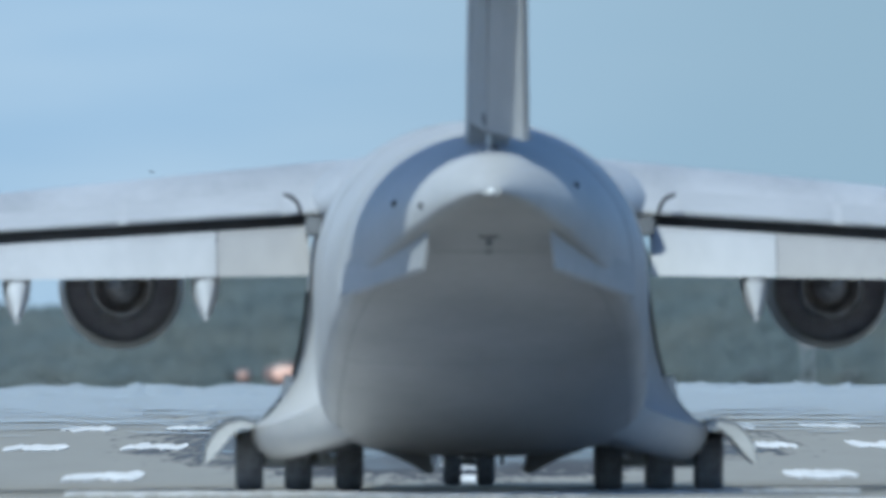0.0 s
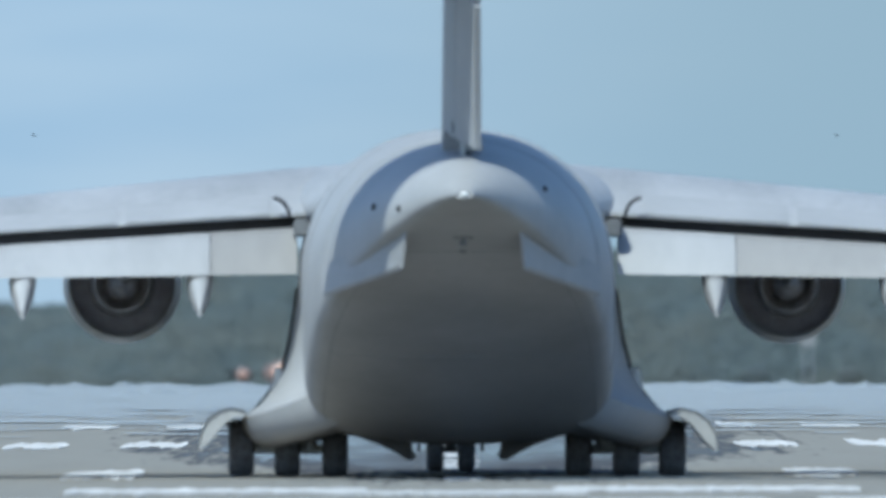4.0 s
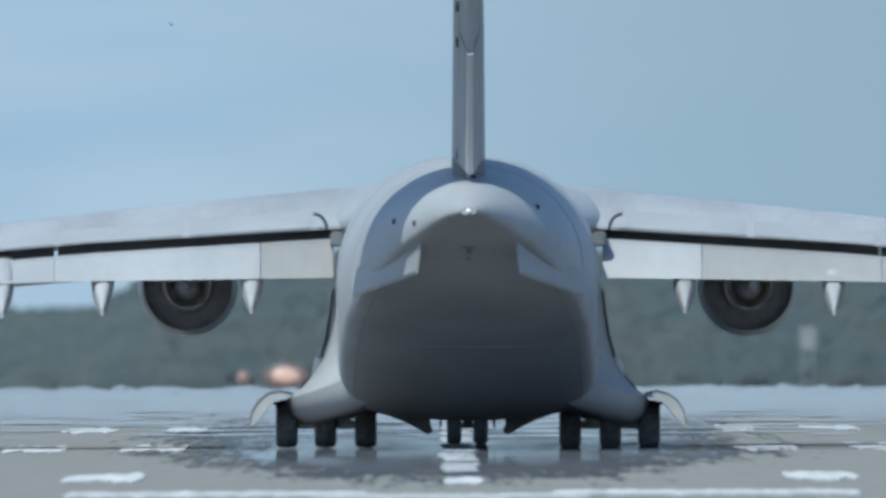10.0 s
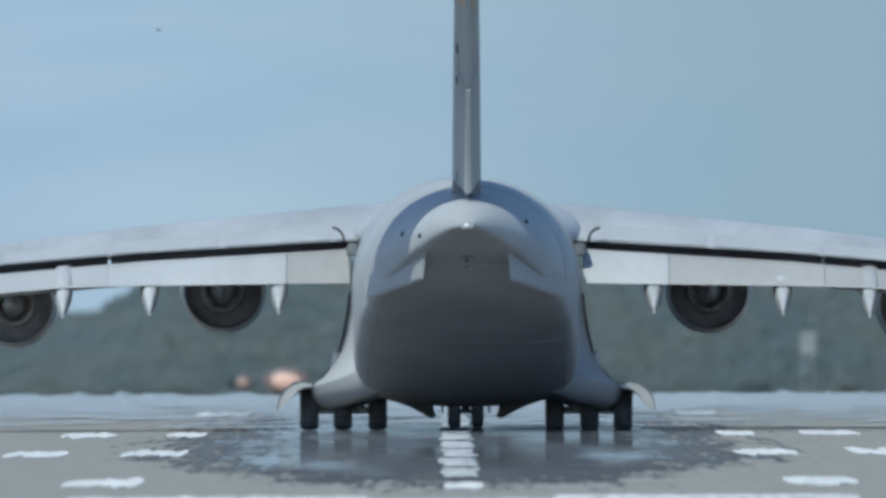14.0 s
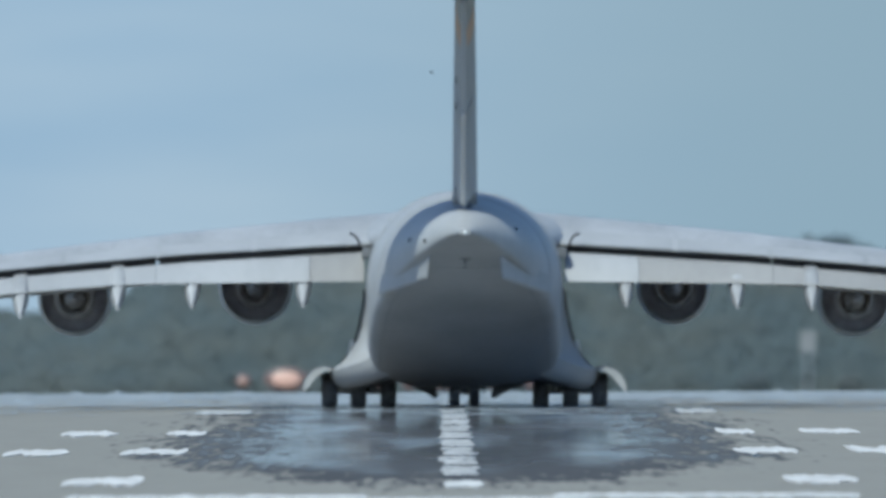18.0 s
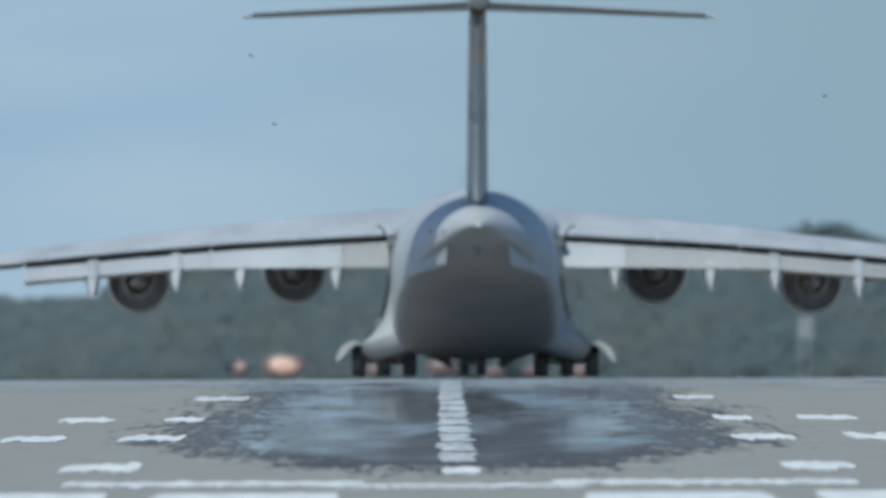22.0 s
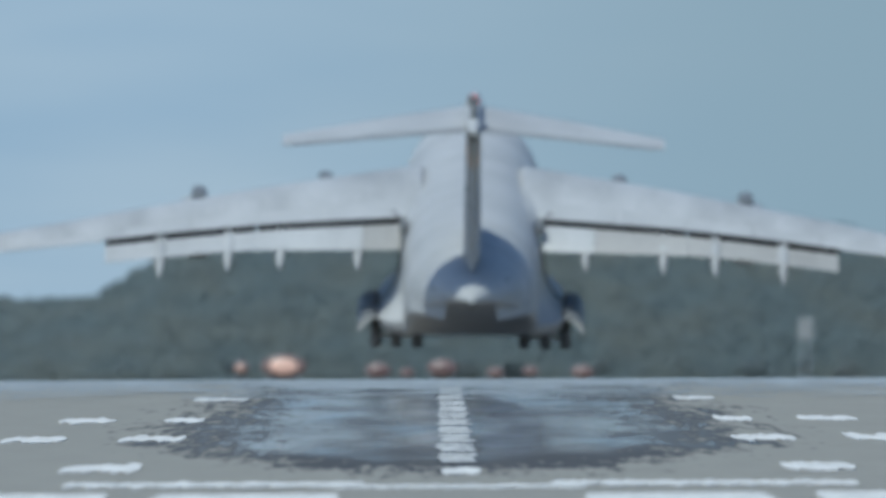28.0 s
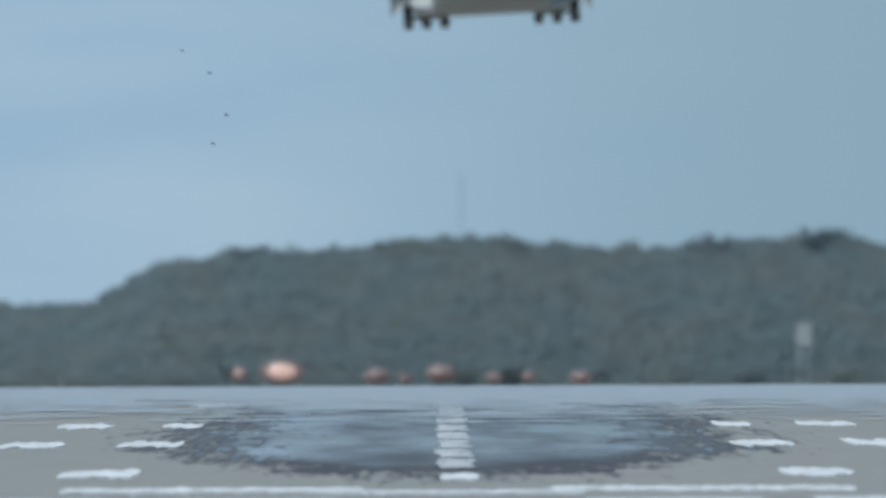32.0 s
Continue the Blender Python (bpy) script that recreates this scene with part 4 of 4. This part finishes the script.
rnd = random.Random(7)
for row, y0 in enumerate((3314, 3317.5, 3321, 3324.5, 3328)):
    x = -47 + row * 0.7
    while x < 46:
        y = y0 + rnd.uniform(-1.0, 1.0)
        base = lie(y) - 0.1
        top = (canopy_top(x, y) if row < 4 else lerp(EDGE, x)[0] * y / 3400 - 1.0) + (rnd.uniform(-1.4, -0.5) if row < 4 else rnd.uniform(-0.6, 0.75))
        h = (top - base) / 10.0
        src = TREES[rnd.randrange(6)]
        t = copy_thing(src, Matrix.Translation((x, y, base)) @ Matrix.Rotation(rnd.uniform(0, 6.28), 4, "Z"))
        t.scale = (max(0.5, h) * rnd.uniform(0.5, 0.9), max(0.5, h) * rnd.uniform(0.45, 0.65), h)
        x += 1.8 * rnd.uniform(0.75, 1.25)
for i, t in enumerate(TREES):
    t.matrix_basis = pose(-76 - 6 * i, 3360 + 3 * i, lie(3360) - 0.1)

# the leafy mass that fills the gaps between the crowns
def canopy():
    rnd = random.Random(31)
    v, f = [], []
    for i in range(190000):
        x, k = rnd.uniform(-47, 46), rnd.random()
        y = 3303 + 24 * k
        z = canopy_top(x, y) + 0.4 * noise.noise(Vector((x * 0.28, y * 0.25, 2.0))) + rnd.gauss(0, 0.2)
        face = s_dir + Vector((rnd.gauss(0, .3), rnd.gauss(-0.15, .3), rnd.gauss(0, .3)))
        q = face.to_track_quat("Z", "Y").to_matrix() @ Matrix.Rotation(rnd.uniform(0, 6.28), 3, "Z")
        r = rnd.uniform(0.12, 0.3)
        o = len(v)
        for px, py, pz in ((-1, -.5, 0), (.7, -.7, .2), (1, .5, 0), (-.6, .8, .2)):
            v.append(tuple(Vector((x, y, z)) + q @ Vector((px * r, py * r, pz * r))))
        f.append((o, o + 1, o + 2, o + 3))
    me = bpy.data.meshes.new("wood_canopy")
    me.from_pydata(v, [], f)
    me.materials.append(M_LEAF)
    return me


tagged(new("wood_canopy", canopy()), "dense green foliage between the trees of the wood", "foliage", kind="stuff")

# shrubs that close the foot of the wood
def shrub(seed):
    t = new("shrub")
    tagged(t, "leafy green shrub at the foot of the wood", "shrub", group="shrubs before the wood")
    part("stem", mesh_of("stem", *join(*[rod((0, 0, -0.2), (0.9 * math.cos(a), 0.9 * math.sin(a), 2.2), 0.06, 0.03, 6) for a in (0.4, 1.9, 3.3, 5.0)]), M_BARK), t)
    part("crown", crown_mesh(seed, 4.2, 4.0, 6000), t)
    return t


SHRUBS = [shrub(k + 20) for k in range(3)]
for row, y0 in enumerate((3310, 3306.5, 3303)):
    x = -46 + row * 0.9
    while x < 45:
        y = y0 + rnd.uniform(-1, 1)
        base = lie(y) - 0.1
        h = (canopy_top(x, y) + rnd.uniform(-0.8, -0.2) - base) / 4.0
        if h > 0.25:
            t = copy_thing(SHRUBS[rnd.randrange(3)], Matrix.Translation((x, y, base)) @ Matrix.Rotation(rnd.uniform(0, 6.28), 4, "Z"))
            t.scale = (rnd.uniform(0.9, 1.4), rnd.uniform(0.6, 0.9), h)
        x += rnd.uniform(1.5, 2.5)
for i, t in enumerate(SHRUBS):
    t.matrix_basis = pose(-62 - 5 * i, 3350 + 3 * i, lie(3350) - 0.1)

# distant mast above the wood
mast = new("radio_mast")
tagged(mast, "thin grey lattice radio mast behind the wood", "mast")
mz = lie(3600)
for a in range(3):
    c, s = 0.3 * math.cos(a * 2.094), 0.3 * math.sin(a * 2.094)
    part("mast_leg", mesh_of("mast_leg", *rod((c, s, 0), (c * .3, s * .3, 20.3), 0.05, 0.03, 6), M_STEEL), mast)
for i in range(13):
    z = 0.6 + 1.5 * i
    k = 0.3 * (1 - .7 * z / 20.3)
    part("mast_brace", mesh_of("mast_brace", *join(*[rod((k * math.cos(a * 2.094), k * math.sin(a * 2.094), z), (k * math.cos((a + 1) * 2.094), k * math.sin((a + 1) * 2.094), z + 0.7), 0.02, 0.02, 5) for a in range(3)]), M_STEEL), mast)
mast.location = (1.9, 3600, mz)

# board on a post at the far end of the field
board = new("marker_board")
tagged(board, "grey marker board on two steel posts", "sign")
part("panel", mesh_of("panel", *box(-0.55, 0.55, -0.05, 0.05, 3.2, 4.75, 0.02), M_DIMGREY), board)
for x in (-0.3, 0.3):
    part("post", mesh_of("post", *rod((x, 0.09, -0.1), (x, 0.09, 4.6), 0.06, 0.06, 8), M_STEEL), board)
board.location = (24.9, 2600, lie(2600) - 0.06)

# lamps beyond the crest
def lamp_unit(x, y, width, tall, high, glow, label, name):
    t = new(name)
    tagged(t, label, "airfield light", group="lamps at the runway's end")
    part("housing", mesh_of("housing", *box(-width * .36, width * .36, -0.1, 0.7, tall - high * .36, tall + high * .36, 0.05), M_PAPI), t)
    dome = [[(width / 2 * k * math.cos(a * 0.3927), y, tall + high / 2 * k * math.sin(a * 0.3927)) for a in range(16)] for y, k in ((-0.45, 0.12), (-0.42, 0.5), (-0.34, 0.8), (-0.22, 0.96), (-0.09, 1.0))]
    part("lens", mesh_of("lens", *loft([[(x * 0.62, y - 0.05, tall + (z - tall) * 0.62) for x, y, z in ring] for ring in dome]), glow), t)
    # dim glowing dome behind the lens imitates the blurred halo of the lamp
    part("reflector", mesh_of("reflector", *loft([[(x, y + 0.25, z) for x, y, z in ring] for ring in dome]), M_REDGLOW), t)
    for a in (-1, 1):
        part("leg", mesh_of("leg", *rod((a * width * .35, 0.3, -0.05), (a * width * .35, 0.3, tall - 0.3), 0.045, 0.045, 8), M_STEEL), t)
    t.location = (x, y, lie(y) - (0 if abs(x) < 30 else 0.06))
    return t


lamp_unit(-10.5, 2450, 3.0, 1.2, 1.55, M_GLOW, "bright approach lamp unit glowing warm white", "approach_light")
lamp_unit(-13.3, 2450, 1.0, 1.1, 0.9, M_DIMGLOW, "small approach lamp unit glowing warm white", "approach_light")
for x, w, tall in ((-4.4, 1.7, 0.95), (-2.5, 1.0, 0.8), (-0.2, 2.0, 1.1), (3.3, 1.2, 0.8), (5.6, 1.1, 0.9), (9.0, 1.5, 0.85)):
    lamp_unit(x, 2470, w, tall, w * 0.6, M_REDGLOW, "red runway end light on two legs", "runway_end_light")

# ---- birds ----
def bird():
    t = new("bird")
    tagged(t, "small dark bird on the wing", "bird", group="birds over the field")
    rings = [[(r * math.cos(2 * math.pi * i / 10), y, r * .85 * math.sin(2 * math.pi * i / 10)) for i in range(10)] for y, r in ((.13, .005), (.1, .025), (.04, .038), (-.05, .03), (-.12, .012), (-.2, .01))]
    part("body", mesh_of("body", *loft(rings), M_BIRD), t)
    for s in (-1, 1):
        v = [(s * .02, .06, .01), (s * .02, -.04, .01), (s * .13, .05, .05), (s * .12, -.04, .045), (s * .26, -.06, .02)]
        v += [(a, b, c + .008) for a, b, c in v]
        part("wing", mesh_of("wing", v, [(0, 1, 3, 2), (2, 3, 4), (5, 6, 8, 7), (7, 8, 9), (0, 2, 7, 5), (2, 4, 9, 7), (1, 0, 5, 6), (3, 1, 6, 8), (4, 3, 8, 9)], M_BIRD, smooth=False), t)
    return t


FLOCK = [bird()]
FLOCK += [copy_thing(FLOCK[0], pose(0, 0, 0)) for i in range(5)]
for b in FLOCK:
    b.scale = (0.62, 0.62, 0.62)

# ---- heat pools on the runway: mirrored sky put into pale sheets ----
MIRAGE = bpy.data.materials.new("pale_mirage_sheet")
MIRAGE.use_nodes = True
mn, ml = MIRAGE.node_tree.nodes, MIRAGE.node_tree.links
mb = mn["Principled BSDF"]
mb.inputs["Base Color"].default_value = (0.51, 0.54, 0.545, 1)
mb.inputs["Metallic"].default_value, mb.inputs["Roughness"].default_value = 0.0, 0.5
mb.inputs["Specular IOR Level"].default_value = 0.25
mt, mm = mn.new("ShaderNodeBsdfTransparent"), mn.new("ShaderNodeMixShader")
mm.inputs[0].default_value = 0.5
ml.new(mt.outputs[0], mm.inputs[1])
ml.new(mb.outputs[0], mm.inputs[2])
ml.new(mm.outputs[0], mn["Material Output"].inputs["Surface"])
POOL = [(0, 1100), (3, 1090), (6, 1075), (9, 1085), (11, 1115), (13, 1165), (15, 1230), (16.5, 1275), (19, 1325), (20, 1350), (22, 1405), (25, 1430), (28, 1330), (30, 1205), (32, 1175)]


def lay(y):
    """Pose of a strip that lies on the runway with its near edge at y."""
    z0, z1 = lie(y), lie(y + 55)
    sink = 0.6 * max(0.0, min(1.0, (y - 1515) / 40))
    return pose(0, y, z0 + 0.05 - sink, math.degrees(math.atan2(z1 - z0, 55)), -math.degrees(SLANT), 0)


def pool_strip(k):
    """A pale sheet imitating mirrored sky; the nearer ones break up into islands."""
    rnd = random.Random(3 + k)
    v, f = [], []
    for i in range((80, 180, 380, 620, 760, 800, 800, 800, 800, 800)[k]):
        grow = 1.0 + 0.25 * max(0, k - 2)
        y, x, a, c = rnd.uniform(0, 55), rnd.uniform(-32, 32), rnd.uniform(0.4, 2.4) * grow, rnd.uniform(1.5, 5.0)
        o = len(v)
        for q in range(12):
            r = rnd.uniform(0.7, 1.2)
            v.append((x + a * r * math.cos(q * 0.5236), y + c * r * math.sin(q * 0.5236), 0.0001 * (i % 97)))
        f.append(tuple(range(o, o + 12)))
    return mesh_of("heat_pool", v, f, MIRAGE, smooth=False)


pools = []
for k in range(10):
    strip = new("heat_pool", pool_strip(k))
    tagged(strip, "pale half-clear sheet over the asphalt, coloured like sky mirrored in hot air", "mirage", group="heat pools", kind="stuff")
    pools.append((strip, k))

# low pale mounds over the crest that imitate the mirage's soft edge
WISP = bpy.data.materials.new("pale_shimmer")
WISP.use_nodes = True
wn2, wl = WISP.node_tree.nodes, WISP.node_tree.links
wb, wt, wm = wn2["Principled BSDF"], wn2.new("ShaderNodeBsdfTransparent"), wn2.new("ShaderNodeMixShader")
wb.inputs["Base Color"].default_value, wb.inputs["Roughness"].default_value = (0.46, 0.49, 0.495, 1), 0.5
wm.inputs[0].default_value = 0.5
wl.new(wt.outputs[0], wm.inputs[1])
wl.new(wb.outputs[0], wm.inputs[2])
wl.new(wm.outputs[0], wn2["Material Output"].inputs["Surface"])


def wisps(k):
    """A row of low uneven mounds across the runway."""
    rnd = random.Random(60 + k)
    v, f = [], []
    for i in range(90):
        x, y, w, h = rnd.uniform(-24, 24), rnd.uniform(-8, 8), rnd.uniform(0.5, 2.4), rnd.uniform(0.04, 0.4) * rnd.uniform(0.4, 1.0)
        o = len(v)
        lean = rnd.uniform(-0.3, 0.3)
        for a in range(9):
            u = -1 + a / 4
            top = h * (1 - u * u) * rnd.uniform(0.75, 1.15)
            for b, q in ((-1, 0.0), (0, 1.0), (1, 0.0)):
                v.append((x + w * u + lean * top, y + b * 3.0 * (1.02 - abs(u)), SLANT * (x + w * u) + top * q - 0.02))
        for a in range(8):
            for b in range(2):
                f.append((o + 3 * a + b, o + 3 * a + b + 1, o + 3 * a + b + 4, o + 3 * a + b + 3))
    return mesh_of("mirage_mounds", v, f, WISP)


WISPS = []
for k, y in enumerate((1425, 1452, 1478, 1502, 1522)):
    row = tagged(new("mirage_mounds", wisps(k)), "pale half-clear mounds imitating the mirage's blurred edge", "mirage", group="rising hot air", kind="stuff")
    WISPS.append((row, k, y))

# ---- what moves ----
# seconds, sideways place, distance along the runway, height of the main wheels
ROLL = [
    (0, 0.34, 791.2, 0), (1, 0.31, 799.6, 0), (2, 0.15, 811.0, 0), (3, -0.09, 825.4, 0), (5, -0.10, 862.8, 0), (6, -0.08, 885.7, 0), (7, -0.02, 911.2, 0), (8, 0.09, 939.3, 0),
    (9, 0.23, 969.9, 0), (10, 0.27, 1002.9, 0), (11, 0.31, 1038.3, 0), (12, 0.25, 1076.0, 0), (13, 0.40, 1115.8, 0), (14, 0.33, 1157.8, 0), (15.5, 0.27, 1224.5, 0)]
ROLL += [
    (17, 0.31, 1295.4, 0), (18, 0.40, 1345.0, 0), (19, 0.45, 1396.3, 0), (20, 0.70, 1449.1, 0), (21, 0.95, 1503.5, 0), (22, 1.08, 1559.4, 0), (23, 1.08, 1616.6, 0), (24, 1.09, 1675.1, 0),
    (25, 1.07, 1734.8, 0), (26, 1.10, 1795.7, 0), (26.75, 1.12, 1842.0, 0), (27.5, 1.14, 1888.8, -0.07), (28, 1.20, 1920.3, 0.72), (28.5, 1.40, 1952.1, 2.15)]
ROLL += [
    (29, 1.61, 1984.0, 3.87), (29.5, 1.94, 2016.1, 5.91), (30, 2.29, 2048.4, 8.45), (30.5, 2.56, 2080.9, 11.01), (31, 2.84, 2113.6, 13.84), (31.5, 2.79, 2146.4, 16.50), (32, 2.73, 2179.3, 19.13)]
# height of the wheels while they run over the crest, until the struts let go
RIDE = [(0, 0), (20.5, 0), (22, 0.03), (23, -0.02), (24, -0.2), (25, -0.42), (26, -0.43), (26.75, -0.25), (27.3, 0.3)]
TURN = [(0, 0.55), (2, 0.6), (3, 0.5), (6, 0.1), (9, 0.0), (19, 0.0), (23, 0.3), (25, 0.2), (28, 0.0), (32, 0.0)]
PITCH = [(0, 0), (23.5, 0), (24.5, 1.0), (25, 2.9), (25.5, 5.0), (26.2, 8.2), (26.75, 9.8), (27.5, 10.8), (32, 11.2)]
LEAN = [(0, 0), (26, 0), (27.5, 0.6), (28, 0.7), (29, -0.5), (30, -1.3), (31, -2.5), (32, -2.7)]
# degrees by which the wings swing up, and metres by which their roots rise
FLEX = [(0, 0, 0), (13, 0, 0), (19, 0.2, 0), (23, 0.4, 0.02), (25, 0.8, 0.08), (26, 1.1, 0.18), (27.5, 1.4, 0.3), (32, 1.8, 0.3)]
RUDDER = [(0, 16), (0.5, 23), (1, 3), (1.5, 17.5), (2, 34), (2.5, 16.5), (3, 3.5), (3.5, 9), (4.5, 3), (5.5, 0.5), (6, 11), (6.5, 3), (7, -2), (8, 0), (10, 1), (12, -2), (14, 1), (20, -2), (25, 0), (32, 0)]


# birds: seconds, and where they stand against the far end of the runway, in picture units
FLIGHTS = [
    [(0, 268, 305), (2, 40, 250), (4, 60, 240), (6, 152, 227), (9, 128, 42), (12, -90, -60), (32, -300, -80)],
    [(0, 1700, 150), (2, 1400, 195), (4, 1480, 240), (6, 1540, 282), (9, 302, 107), (13, 307, 12), (17, 136, 296), (18, 764, 129), (20, 376, 124), (23, 468, 105), (24, 374, 92), (25, 286, 355), (29, -100, 300), (32, 322, 90)],
    [(0, 1900, 120), (18, 1750, 330), (20, 1106, 372), (21.5, 1500, 240), (23, 1345, 72), (26, 1700, -50), (30, 1650, 180), (31.5, 1121, 215), (32, 400, 204)],
    [(0, 2000, 60), (28, 1750, 260), (30, 1600, 200), (31.5, 858, 228), (32, 377, 255)],
    [(0, -200, 40), (28, -160, 60), (31, -40, 20), (32, 371, 130)],
    [(0, -260, 160), (18, -140, 330), (20, 563, 383), (23, 459, 107), (25, 700, -90), (32, 900, -200)]]


def aloft(t, x, y, far=1300.0):
    dx, dy = lerp(DRIFT, t)
    return pose(EYE_X + (x - 775 - dx) * far / FOCUS, far, EYE_Z + (477 + dy - y) * far / FOCUS, 8, 14, 60)


def motions():
    rows = []
    for t, x, y, z in ROLL:
        g = z + 0.55 if t > 27.3 else lerp(RIDE, t)[0]
        rows.append((t, pose(x, y, g, lerp(PITCH, t)[0], lerp(LEAN, t)[0], lerp(TURN, t)[0])))
    walk(plane, rows)
    # the rear leaf of each rudder turns by as much again as the front one
    for leaf, trail, ch in rudders:
        walk(leaf, [(t, HINGE @ pose(0, 0, 0, 0, 0, a * 0.65)) for t, a in RUDDER])
        walk(trail, [(t, HINGE @ pose(0, 0, 0, 0, 0, a * 0.65) @ pose(0, -ch, 0, 0, 0, a * 0.72)) for t, a in RUDDER])
    for hinge, e in elevators:
        walk(e, [(t, hinge @ pose(0, 0, 0, a, 0, 0)) for t, a in ((0, -11), (22.5, -12), (24, -16), (25.5, -13), (28, -4), (32, -3))])
    # the wings bend up as they take the weight
    for s, rest, ob in lifted:
        root = Vector((s * 3.0, 0, 5.9))
        walk(ob, [(t, Matrix.Translation(root + Vector((0, 0, up))) @ Matrix.Rotation(-s * radians(a), 4, "Y") @ Matrix.Translation(-root) @ rest) for t, a, up in FLEX])
    for g in gears:
        walk(g, [(t, pose(0, 0, -d)) for t, d in ((0, 0), (24.5, 0), (25.5, 0.1), (27, 0.35), (28, 0.55), (32, 0.55))])
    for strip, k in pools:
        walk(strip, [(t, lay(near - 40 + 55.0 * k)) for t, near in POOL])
    # the pale mounds rise and sink, and drift to and fro
    for row, k, y in WISPS:
        walk(row, [(t, pose(0.8 * math.sin(t * 1.3 + 2 * k), y, lie(y) - sink)) for t, sink in
                   ((0, 0), (1, 0.03), (2, 0), (3, 0.02), (5, 0.03), (7, 0), (9, 0.02), (11, 0.04), (13, 0.07), (15, 0.12), (17, 0.13), (19, 0.15), (20, 0.18), (21, 0.4), (23, 0.5), (27, 0.5), (29, 0.4), (30, 0.36), (32, 0.34))])
    for b, rows in zip(FLOCK, FLIGHTS):
        walk(b, [(t, aloft(t, x, y)) for t, x, y in rows])
    # the beacon's hood turns its gap to the rear at these moments
    spin = []
    for i in range(108):
        t = min(32.0, i * 0.3)
        spin.append((t, pose(0, -25.0, 16.48, 0, 0, 270.0 * (t - 25.0))))
    walk(hood, spin)


motions()
